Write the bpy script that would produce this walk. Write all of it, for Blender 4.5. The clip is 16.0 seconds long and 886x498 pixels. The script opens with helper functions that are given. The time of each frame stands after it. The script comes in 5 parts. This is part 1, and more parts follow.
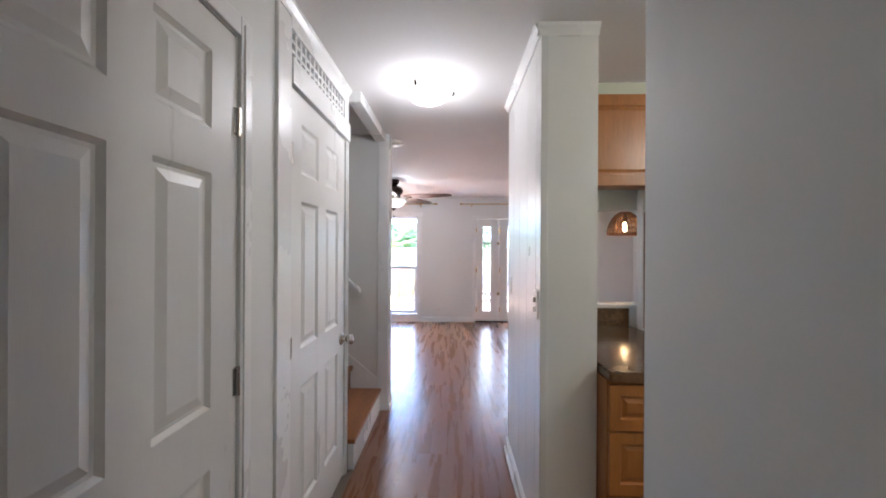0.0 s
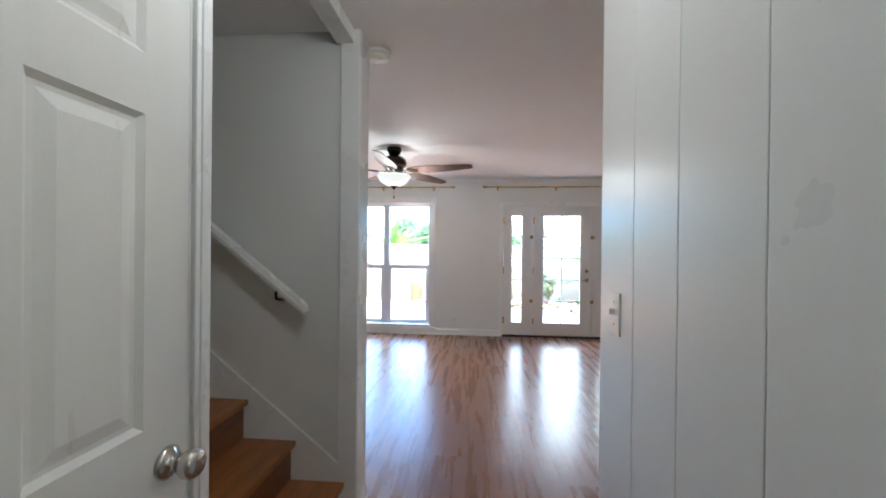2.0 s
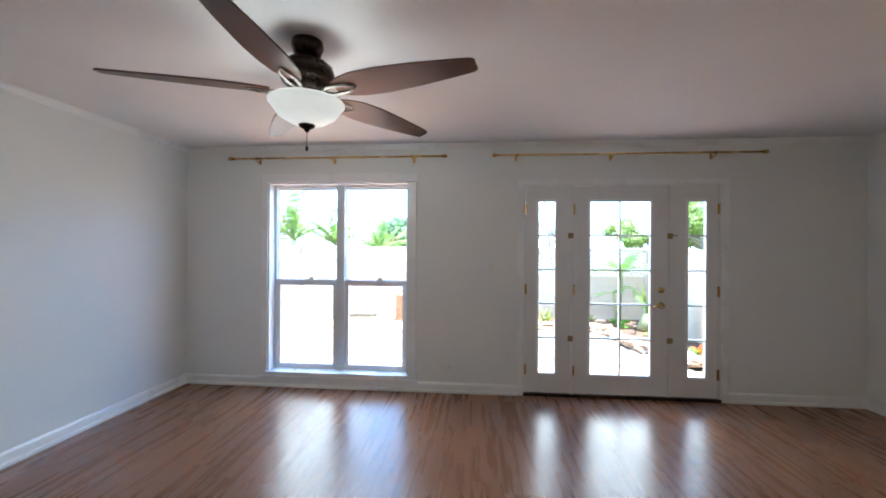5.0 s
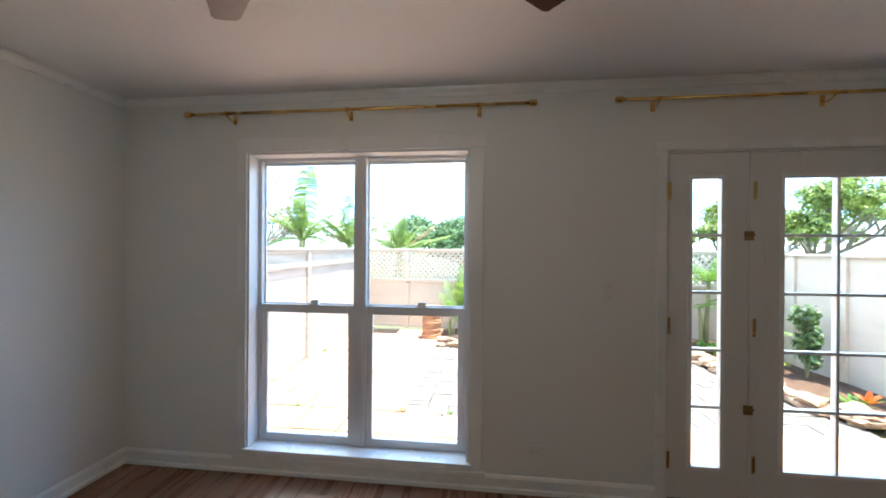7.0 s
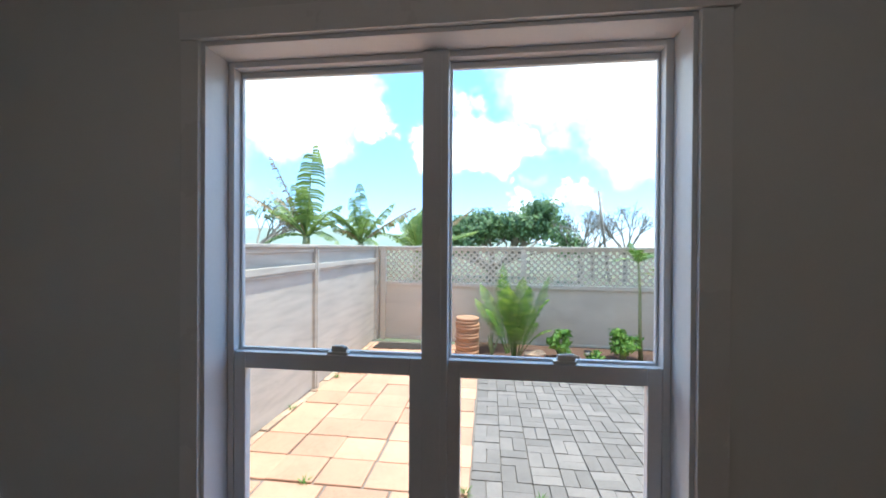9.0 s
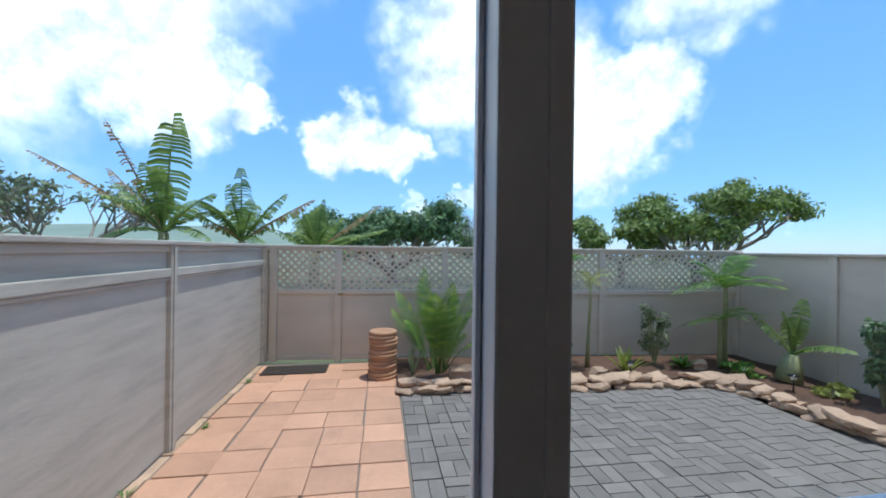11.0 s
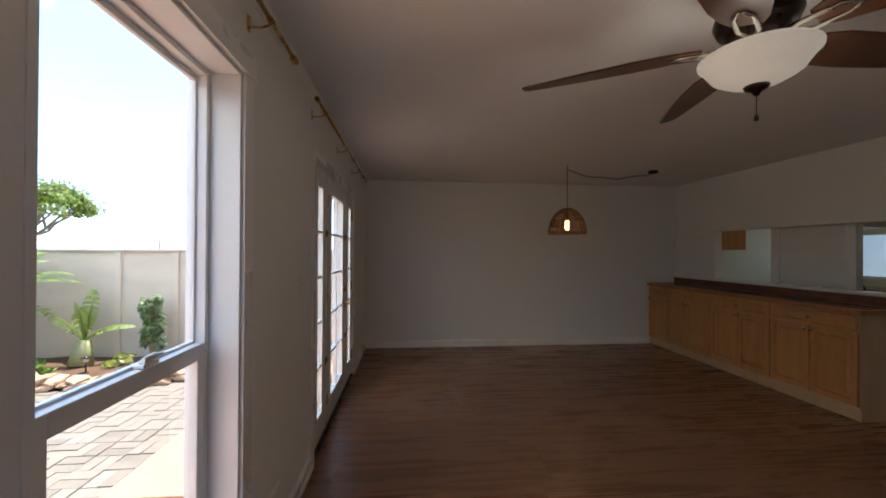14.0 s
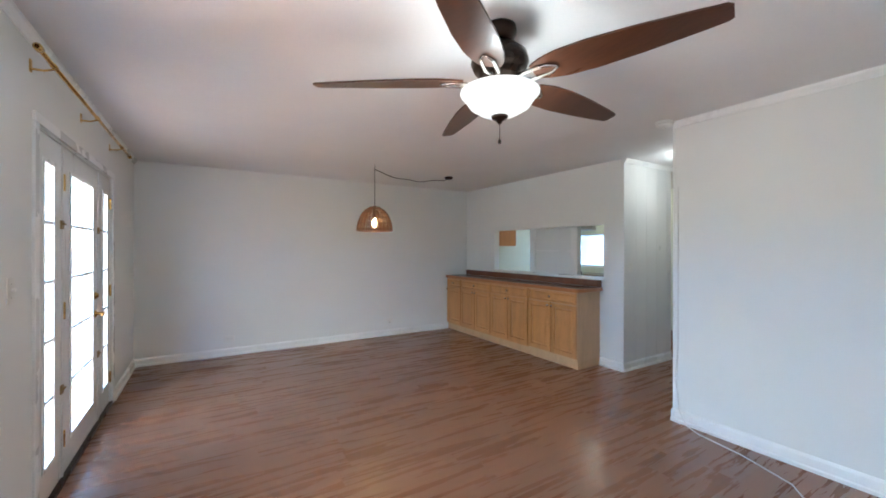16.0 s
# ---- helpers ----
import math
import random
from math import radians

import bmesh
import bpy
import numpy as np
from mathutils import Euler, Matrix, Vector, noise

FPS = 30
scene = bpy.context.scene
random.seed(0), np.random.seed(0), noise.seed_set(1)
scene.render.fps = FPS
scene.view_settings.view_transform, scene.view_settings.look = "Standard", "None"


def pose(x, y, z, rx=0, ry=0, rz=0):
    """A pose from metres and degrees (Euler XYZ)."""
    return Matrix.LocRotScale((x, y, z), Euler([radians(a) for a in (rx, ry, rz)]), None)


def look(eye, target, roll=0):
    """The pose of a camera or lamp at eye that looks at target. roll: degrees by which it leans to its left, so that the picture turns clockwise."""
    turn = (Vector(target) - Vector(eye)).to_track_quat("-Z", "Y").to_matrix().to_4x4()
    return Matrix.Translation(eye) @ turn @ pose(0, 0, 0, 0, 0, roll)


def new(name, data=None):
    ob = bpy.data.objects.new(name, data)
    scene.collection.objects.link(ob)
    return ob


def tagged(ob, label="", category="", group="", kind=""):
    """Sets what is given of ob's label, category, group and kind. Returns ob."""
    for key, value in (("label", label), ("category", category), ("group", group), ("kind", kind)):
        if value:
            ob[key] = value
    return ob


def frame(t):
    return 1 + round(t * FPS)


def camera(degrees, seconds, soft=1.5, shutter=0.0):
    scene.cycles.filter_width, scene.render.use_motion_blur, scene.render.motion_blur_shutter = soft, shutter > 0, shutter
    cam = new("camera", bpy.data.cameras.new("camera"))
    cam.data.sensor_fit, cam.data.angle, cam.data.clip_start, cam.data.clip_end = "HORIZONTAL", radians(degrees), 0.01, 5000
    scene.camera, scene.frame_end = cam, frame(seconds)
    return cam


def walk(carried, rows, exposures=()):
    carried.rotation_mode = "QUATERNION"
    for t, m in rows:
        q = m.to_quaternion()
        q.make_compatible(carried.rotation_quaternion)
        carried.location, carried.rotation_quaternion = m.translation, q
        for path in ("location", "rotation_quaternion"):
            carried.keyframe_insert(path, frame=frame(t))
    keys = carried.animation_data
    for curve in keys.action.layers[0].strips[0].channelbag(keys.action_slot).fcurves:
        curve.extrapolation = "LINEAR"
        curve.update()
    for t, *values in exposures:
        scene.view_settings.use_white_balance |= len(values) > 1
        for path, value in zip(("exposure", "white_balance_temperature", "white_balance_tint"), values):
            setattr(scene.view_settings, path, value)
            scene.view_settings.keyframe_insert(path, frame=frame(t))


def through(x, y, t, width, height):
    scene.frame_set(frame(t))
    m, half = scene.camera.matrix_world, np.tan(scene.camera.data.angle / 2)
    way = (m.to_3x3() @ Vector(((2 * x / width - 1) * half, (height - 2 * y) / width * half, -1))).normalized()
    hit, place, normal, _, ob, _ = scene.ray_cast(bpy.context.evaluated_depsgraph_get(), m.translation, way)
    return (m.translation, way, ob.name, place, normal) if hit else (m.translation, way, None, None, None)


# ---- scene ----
cam = camera(98.1, 16.0, soft=1.8)
PATH = [
    (0, (-0.002, -0.297, 1.421), (-0.05, 1.703, 1.421), 0.3),
    (0.5, (-0.041, 0.093, 1.364), (-0.165, 2.089, 1.357), 0.6),
    (1, (0.012, 0.49, 1.364), (-0.139, 2.485, 1.358), 0.5),
    (1.5, (0.009, 0.869, 1.367), (-0.149, 2.863, 1.36), 0.7),
    (2, (0.004, 1.214, 1.359), (-0.154, 3.208, 1.352), 0.6),
    (2.5, (0.051, 1.575, 1.362), (-0.063, 3.572, 1.359), 0.5),
    (3, (0.003, 1.948, 1.351), (-0.1, 3.946, 1.357), 0.1),
    (3.5, (0.038, 2.319, 1.376), (-0.095, 4.316, 1.377), 0.2),
    (6, (-0.217, 4.165, 1.423), (-0.403, 6.156, 1.423), 0.4),
    (6.5, (-0.396, 4.503, 1.453), (-0.608, 6.492, 1.441), 0.4),
    (7, (-0.568, 4.868, 1.452), (-0.796, 6.855, 1.449), 0.4),
    (7.5, (-0.773, 5.199, 1.451), (-1.012, 7.185, 1.447), 0.5),
    (8, (-0.986, 5.515, 1.429), (-1.232, 7.5, 1.432), 0.5),
    (8.2, (-1.049, 5.637, 1.43), (-1.296, 7.621, 1.417), 0.4),
    (10.3, (-1.406, 6.715, 1.412), (-1.54, 8.711, 1.41), 0.6),
    (10.5, (-1.442, 6.789, 1.406), (-1.472, 8.789, 1.404), 0.7),
    (11, (-1.54, 6.928, 1.405), (-1.229, 8.904, 1.408), 0.7),
    (11.5, (-1.64, 6.957, 1.407), (-0.915, 8.821, 1.404), 0.6),
    (12, (-1.792, 6.873, 1.402), (-0.713, 8.557, 1.415), 0.6),
    (12.5, (-1.873, 6.813, 1.406), (-0.332, 8.086, 1.407), 0.7),
    (13, (-1.96, 6.715, 1.403), (-0.073, 7.378, 1.415), 0.5),
    (13.5, (-2.069, 6.635, 1.407), (-0.081, 6.853, 1.418), 0.4),
    (14, (-2.156, 6.584, 1.402), (-0.164, 6.4, 1.414), 0.3),
    (14.5, (-2.24, 6.535, 1.408), (-0.31, 6.008, 1.416), 0.2),
    (15, (-2.282, 6.478, 1.403), (-0.439, 5.699, 1.405), 0.1),
    (15.5, (-2.283, 6.473, 1.397), (-0.533, 5.504, 1.398), 0.1),
    (16, (-2.249, 6.477, 1.396), (-0.547, 5.428, 1.395), 0.1),
]
EXPOSURES = [(0.0, 4.55, 5800, 14), (1.0, 4.35, 5700, 6), (2.0, 4.15, 5700, 3), (2.5, 3.95, 5600, 4), (3.5, 4.1, 5500, 4), (6.0, 3.15, 6100, 0), (7.0, 2.85, 6400, 0), (8.2, 2.3, 6300, 2), (10.3, 0.75, 5800, 1), (11.5, 0.55, 5900, 4),
             (12.5, 0.75, 6800, 10), (13.2, 1.5, 7400, 13), (14.0, 2.25, 7200, 9), (14.5, 3.1, 6500, 7), (15.0, 3.95, 5900, 2), (16.0, 4.35, 5600, 0)]
walk(cam, [(t, look(eye, target, roll)) for t, eye, target, roll in PATH], EXPOSURES)

# ---- light ----
SUN_DIR = Vector((0.2, -0.01, 1.0)).normalized()
sun_data = bpy.data.lights.new("sun", "SUN")
sun_data.energy, sun_data.angle, sun_data.color = 2.6, radians(0.6), (1.0, 0.95, 0.88)
sun = new("sun", sun_data)
sun.matrix_basis = look((0, 0, 30), Vector((0, 0, 30)) - SUN_DIR)


class Nodes:
    """Short hand for building a node tree."""

    def __init__(self, tree):
        self.tree = tree

    def add(self, kind, **values):
        n = self.tree.nodes.new(kind)
        for key, value in values.items():
            n.inputs[key].default_value = value
        return n

    def link(self, a, b):
        self.tree.links.new(a, b)

    def math(self, op, a, b=None, c=None):
        n = self.tree.nodes.new("ShaderNodeMath")
        n.operation = op
        for i, v in enumerate((a, b, c)):
            if v is None:
                continue
            if isinstance(v, (int, float)):
                n.inputs[i].default_value = v
            else:
                self.link(v, n.inputs[i])
        return n.outputs[0]

    def ramp(self, fac, stops):
        n = self.tree.nodes.new("ShaderNodeValToRGB")
        e = n.color_ramp.elements
        while len(e) < len(stops):
            e.new(0.5)
        for el, (p, c) in zip(e, stops):
            el.position, el.color = p, (*c, 1)
        self.link(fac, n.inputs[0])
        return n.outputs[0]

    def mix(self, fac, a, b, mode="MIX"):
        n = self.tree.nodes.new("ShaderNodeMix")
        n.data_type, n.blend_type = "RGBA", mode
        for i, v in ((0, fac), (6, a), (7, b)):
            if isinstance(v, (int, float)):
                n.inputs[i].default_value = v
            elif isinstance(v, tuple):
                n.inputs[i].default_value = (*v, 1)
            else:
                self.link(v, n.inputs[i])
        return n.outputs[2]


# Sky with drifting cumulus clouds: each cloud is a direction, a size and a weight.
CLOUDS = [(-46, 24, 17, 1.0), (-26, 20, 9, 0.9), (-60, 20, 10, 0.8), (-4, 15.5, 5.5, 1.0), (-18, 17, 3.4, 0.9), (3, 14, 4.4, 0.95), (-9, 15, 4.5, 0.9),
          (14, 27, 13, 1.0), (23, 20, 12, 1.0), (30, 14, 8, 1.0), (36, 20, 7, 0.9), (45, 33, 10, 0.8), (58, 34, 7, 0.7), (66, 12, 2.6, 0.75),
          (90, 18, 7, 0.7), (5, 7, 2.2, 0.55), (12, 7, 2.2, 0.6), (-34, 38, 20, 0.9), (130, 30, 18, 0.8), (190, 35, 22, 0.8), (250, 30, 20, 0.8)]
world = bpy.data.worlds.new("world")
world.use_nodes = True
scene.world = world
w = Nodes(world.node_tree)
world.node_tree.nodes.clear()
sky = w.add("ShaderNodeTexSky")
sky.sky_type, sky.sun_disc = "NISHITA", False
sky.sun_elevation, sky.sun_rotation = math.asin(SUN_DIR.z), math.atan2(SUN_DIR.x, SUN_DIR.y)
sky.air_density, sky.dust_density, sky.ozone_density = 1.0, 0.1, 3.5
coord = w.add("ShaderNodeTexCoord")
warp = w.add("ShaderNodeTexNoise", Scale=9.0, Detail=7.0, Roughness=0.6)
w.link(coord.outputs["Generated"], warp.inputs["Vector"])
warp_mid = w.add("ShaderNodeVectorMath")
warp_mid.operation = "SUBTRACT"
w.link(warp.outputs["Color"], warp_mid.inputs[0])
warp_mid.inputs[1].default_value = (0.5, 0.5, 0.5)
warp_size = w.add("ShaderNodeVectorMath")
warp_size.operation = "SCALE"
w.link(warp_mid.outputs[0], warp_size.inputs[0])
warp_size.inputs[3].default_value = 0.26
warped = w.add("ShaderNodeVectorMath")
w.link(coord.outputs["Generated"], warped.inputs[0])
w.link(warp_size.outputs[0], warped.inputs[1])
total = None
for azimuth, height, size, weight in CLOUDS:
    a, e = radians(azimuth), radians(height)
    near = w.add("ShaderNodeVectorMath")
    near.operation = "DISTANCE"
    w.link(warped.outputs[0], near.inputs[0])
    near.inputs[1].default_value = (math.sin(a) * math.cos(e), math.cos(a) * math.cos(e), math.sin(e))
    fall = w.add("ShaderNodeMapRange", **{"From Min": radians(size) * 1.1, "From Max": radians(size) * 0.55, "To Min": 0.0, "To Max": weight})
    fall.interpolation_type = "SMOOTHSTEP"
    w.link(near.outputs["Value"], fall.inputs[0])
    total = fall.outputs[0] if total is None else w.math("MAXIMUM", total, fall.outputs[0])
puff = w.add("ShaderNodeTexNoise", Scale=14.0, Detail=8.0, Roughness=0.62)
w.link(coord.outputs["Generated"], puff.inputs["Vector"])
shade = w.ramp(puff.outputs["Fac"], [(0.3, (3.4, 3.8, 4.4)), (0.62, (7.6, 7.6, 7.6))])
haze = w.mix(0.6, sky.outputs[0], (0.95, 2.25, 4.9))
cloudy = w.mix(total, haze, shade)
back = w.add("ShaderNodeBackground", Strength=0.15)
w.link(cloudy, back.inputs[0])
out = w.add("ShaderNodeOutputWorld")
w.link(back.outputs[0], out.inputs[0])


def lamp(name, at, energy, color, radius):
    d = bpy.data.lights.new(name, "POINT")
    d.energy, d.color, d.shadow_soft_size = energy, color, radius
    ob = new(name, d)
    ob.location = at
    return ob


FAN = Vector((-0.858, 5.31, 2.42))
PENDANT = Vector((2.22, 4.71, 1.616))
HALL_LIGHT = Vector((-0.155, 2.06, 2.43))
lamp("hall_bulb", HALL_LIGHT + Vector((0, 0, -0.2)), 0.34, (1.0, 0.95, 0.90), 0.1)
lamp("fan_bulb", FAN + Vector((0, 0, -0.36)), 1.25, (1.0, 0.96, 0.91), 0.13)
lamp("pendant_bulb", PENDANT + Vector((0, 0, -0.01)), 0.1, (1.0, 0.7, 0.35), 0.03)
# Added fill lamp, out of view, that brightens the kitchen.
lamp("kitchen_fill", (1.9, 0.6, 2.3), 1.2, (1.0, 0.88, 0.68), 0.12)


# ---- materials ----
def material(name, color, rough=0.5, metal=0.0, vary=0.12, scale=6.0, fine=60.0, bump=0.15, stretch=(1, 1, 1), dark=None, by_object=0.0, spec=0.5, coat=0.0, depth=0.004):
    """A painted, wooden or mineral surface: two scales of variation, fine relief, and a difference from piece to piece."""
    m = bpy.data.materials.new(name)
    m.use_nodes = True
    n = Nodes(m.node_tree)
    p = m.node_tree.nodes["Principled BSDF"]
    p.inputs["Metallic"].default_value = metal
    p.inputs["Specular IOR Level"].default_value = spec
    p.inputs["Coat Weight"].default_value = coat
    tc = n.add("ShaderNodeTexCoord")
    mp = n.add("ShaderNodeMapping", Scale=stretch)
    if by_object:
        info = n.add("ShaderNodeObjectInfo")
        add = n.add("ShaderNodeVectorMath")
        shift = n.math("MULTIPLY", info.outputs["Random"], 37.0)
        n.link(tc.outputs["Object"], add.inputs[0])
        n.link(shift, add.inputs[1])
        n.link(add.outputs[0], mp.inputs[0])
    else:
        n.link(tc.outputs["Object"], mp.inputs[0])
    big = n.add("ShaderNodeTexNoise", Scale=scale, Detail=5.0, Roughness=0.6)
    small = n.add("ShaderNodeTexNoise", Scale=fine, Detail=4.0, Roughness=0.65)
    n.link(mp.outputs[0], big.inputs[0])
    n.link(mp.outputs[0], small.inputs[0])
    both = n.math("ADD", n.math("MULTIPLY", big.outputs[0], 0.6), n.math("MULTIPLY", small.outputs[0], 0.4))
    low = dark if dark else tuple(c * (1 - vary) for c in color)
    high = tuple(min(1.0, c * (1 + vary * 0.6)) for c in color)
    col = n.ramp(both, [(0.33, low), (0.52, color), (0.7, high)])
    if by_object:
        v = n.math("ADD", n.math("MULTIPLY", info.outputs["Random"], by_object), 1 - by_object / 2)
        hsv = n.add("ShaderNodeHueSaturation")
        n.link(v, hsv.inputs["Value"])
        n.link(col, hsv.inputs["Color"])
        col = hsv.outputs[0]
    n.link(col, p.inputs["Base Color"])
    n.link(n.math("ADD", n.math("MULTIPLY", big.outputs[0], 0.16), rough - 0.08), p.inputs["Roughness"])
    if bump:
        b = n.add("ShaderNodeBump", Strength=bump, Distance=depth)
        n.link(both, b.inputs["Height"])
        n.link(b.outputs[0], p.inputs["Normal"])
    return m


def glowing(name, color, strength, base=(0.9, 0.88, 0.84)):
    m = material(name, base, 0.3, vary=0.05)
    p = m.node_tree.nodes["Principled BSDF"]
    p.inputs["Emission Color"].default_value = (*color, 1)
    p.inputs["Emission Strength"].default_value = strength
    return m


def clear_glass(name):
    m = bpy.data.materials.new(name)
    m.use_nodes = True
    m.node_tree.nodes.clear()
    n = Nodes(m.node_tree)
    t, g = n.add("ShaderNodeBsdfTransparent"), n.add("ShaderNodeBsdfGlossy", Roughness=0.02)
    t.inputs[0].default_value = (0.99, 1.0, 0.995, 1)
    f = n.add("ShaderNodeLayerWeight", Blend=0.5)
    gloss = n.math("ADD", n.math("MULTIPLY", n.math("POWER", f.outputs["Facing"], 5.0), 0.45), 0.02)
    mix, o = n.add("ShaderNodeMixShader"), n.add("ShaderNodeOutputMaterial")
    n.link(gloss, mix.inputs[0])
    n.link(t.outputs[0], mix.inputs[1])
    n.link(g.outputs[0], mix.inputs[2])
    n.link(mix.outputs[0], o.inputs[0])
    return m


def leafy(name, color, tip, through=0.35):
    m = bpy.data.materials.new(name)
    m.use_nodes = True
    n = Nodes(m.node_tree)
    p = m.node_tree.nodes["Principled BSDF"]
    p.inputs["Roughness"].default_value = 0.5
    g = n.add("ShaderNodeNewGeometry")
    tc = n.add("ShaderNodeTexCoord")
    noise_n = n.add("ShaderNodeTexNoise", Scale=3.0, Detail=3.0)
    n.link(tc.outputs["Object"], noise_n.inputs[0])
    f = n.math("ADD", n.math("MULTIPLY", g.outputs["Random Per Island"], 0.6), n.math("MULTIPLY", noise_n.outputs[0], 0.4))
    col = n.ramp(f, [(0.15, tuple(c * 0.55 for c in color)), (0.5, color), (0.85, tip)])
    n.link(col, p.inputs["Base Color"])
    tr = n.add("ShaderNodeBsdfTranslucent")
    n.link(col, tr.inputs[0])
    mix = n.add("ShaderNodeMixShader", Fac=through)
    o = m.node_tree.nodes["Material Output"]
    n.link(p.outputs[0], mix.inputs[1])
    n.link(tr.outputs[0], mix.inputs[2])
    n.link(mix.outputs[0], o.inputs[0])
    return m


WALL = material("wall_paint", (0.81, 0.815, 0.79), 0.5, vary=0.03, scale=1.5, fine=120, bump=0.12)
GREEN_WALL = material("pale_green_paint", (0.62, 0.66, 0.55), 0.5, vary=0.03, scale=1.5, fine=120, bump=0.12)
CEILING = material("ceiling_paint", (0.82, 0.81, 0.80), 0.75, vary=0.05, scale=1.0, fine=90, bump=0.35, depth=0.006)
TRIM = material("white_gloss_paint", (0.87, 0.87, 0.855), 0.28, vary=0.03, scale=2, fine=90, bump=0.05)
DOOR = material("white_door_paint", (0.78, 0.775, 0.75), 0.3, vary=0.03, scale=3, fine=70, bump=0.12, stretch=(4, 4, 0.5))
SASH = material("sash_paint", (0.78, 0.78, 0.79), 0.35, vary=0.04, scale=3, fine=80, bump=0.05)
PANEL = material("panelling_paint", (0.76, 0.76, 0.74), 0.3, vary=0.03, scale=2, fine=80, bump=0.08)
FLOOR = material("red_brown_plank", (0.235, 0.107, 0.056), 0.28, vary=0.18, scale=2.2, fine=12, bump=0.06, stretch=(9, 0.6, 1), by_object=0.14, dark=(0.192, 0.084, 0.043), depth=0.002)
STAIR = material("honey_stair_wood", (0.40, 0.15, 0.045), 0.33, vary=0.4, scale=3, fine=22, bump=0.08, stretch=(6, 0.7, 6), by_object=0.15)
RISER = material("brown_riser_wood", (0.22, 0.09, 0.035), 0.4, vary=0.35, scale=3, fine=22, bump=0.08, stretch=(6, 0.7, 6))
MAPLE = material("maple_cabinet", (0.54, 0.255, 0.08), 0.35, vary=0.22, scale=2.5, fine=20, bump=0.06, stretch=(5, 5, 0.7), by_object=0.12)
MAPLE_SIDE = material("pale_maple_panel", (0.56, 0.36, 0.20), 0.4, vary=0.15, scale=2.5, fine=20, bump=0.05, stretch=(5, 5, 0.7))
CHERRY = material("amber_kitchen_wood", (0.42, 0.17, 0.045), 0.33, vary=0.28, scale=2.2, fine=18, bump=0.06, stretch=(5, 5, 0.6), by_object=0.12)
SIDEBOARD_TOP = material("red_brown_stone_top", (0.20, 0.085, 0.05), 0.2, vary=0.5, scale=9, fine=50, bump=0.05, by_object=0.2)
GRANITE = material("brown_granite", (0.16, 0.095, 0.05), 0.14, vary=0.75, scale=7, fine=45, bump=0.03, dark=(0.02, 0.014, 0.01))
TILE = material("terracotta_glazed_tile", (0.30, 0.060, 0.022), 0.16, vary=0.35, scale=4, fine=25, bump=0.12, by_object=0.5)
GROUT = material("pale_grout", (0.48, 0.38, 0.28), 0.8, vary=0.15)
BLACK = material("black_enamel", (0.012, 0.012, 0.014), 0.18, vary=0.2, bump=0.02)
STEEL = material("brushed_steel", (0.62, 0.61, 0.58), 0.28, 1.0, vary=0.08, stretch=(1, 30, 1), bump=0.03)
NICKEL = material("satin_nickel", (0.60, 0.57, 0.53), 0.25, 1.0, vary=0.08, bump=0.03)
BRASS = material("brass", (0.72, 0.48, 0.17), 0.26, 1.0, vary=0.2, bump=0.04)
OLD_BRASS = material("tarnished_brass", (0.36, 0.25, 0.12), 0.4, 1.0, vary=0.4, bump=0.06)
BRONZE = material("oil_rubbed_bronze", (0.035, 0.022, 0.016), 0.28, 0.7, vary=0.3, bump=0.03)
BLADE = material("walnut_blade", (0.085, 0.034, 0.018), 0.3, vary=0.35, scale=3, fine=25, bump=0.05, stretch=(1, 8, 1))
WICKER = material("brown_wicker", (0.17, 0.065, 0.025), 0.55, vary=0.4, scale=20, fine=120, bump=0.4)
WICKER_PALE = material("pale_wicker", (0.25, 0.14, 0.07), 0.55, vary=0.3, scale=20, fine=120, bump=0.4)
PLASTIC = material("white_plastic", (0.80, 0.79, 0.75), 0.35, vary=0.03, bump=0.02)
CORD = material("dark_cord", (0.03, 0.022, 0.018), 0.6, vary=0.2)
WHITE_CORD = material("white_cable", (0.75, 0.74, 0.72), 0.5, vary=0.05)
GLASS = clear_glass("window_glass")
OPAL = glowing("lit_opal_glass", (1.0, 0.95, 0.86), 0.25)
OPAL_FAN = glowing("lit_alabaster_glass", (1.0, 0.96, 0.86), 0.045)
BULB = glowing("lit_filament_bulb", (1.0, 0.62, 0.25), 2.5)
FENCE = material("taupe_fence_paint", (0.60, 0.525, 0.43), 0.75, vary=0.16, scale=1.4, fine=30, bump=0.35, stretch=(1, 1, 2.5))
FENCE_OLD = material("worn_taupe_board", (0.49, 0.44, 0.375), 0.8, vary=0.28, scale=2.0, fine=22, bump=0.6, stretch=(1.0, 0.8, 6))
PATIO = material("terracotta_paver", (0.52, 0.285, 0.18), 0.8, vary=0.2, scale=3, fine=40, bump=0.4, by_object=0.25)
PAVER = material("grey_brick_paver", (0.195, 0.168, 0.148), 0.85, vary=0.22, scale=5, fine=70, bump=0.5, by_object=0.35)
SAND = material("joint_sand", (0.21, 0.175, 0.145), 0.95, vary=0.3)
CONCRETE = material("orange_tinted_concrete", (0.47, 0.265, 0.17), 0.85, vary=0.15, scale=2, fine=60, bump=0.3)
SOIL = material("red_garden_soil", (0.11, 0.058, 0.036), 0.95, vary=0.4, scale=8, fine=50, bump=1.0, depth=0.02)
ROCK = material("sandstone", (0.48, 0.32, 0.215), 0.85, vary=0.3, scale=5, fine=35, bump=0.7, by_object=0.4, depth=0.01)
CLAY = material("clay_disc", (0.45, 0.24, 0.135), 0.85, vary=0.3, scale=6, fine=40, bump=0.5, by_object=0.35)
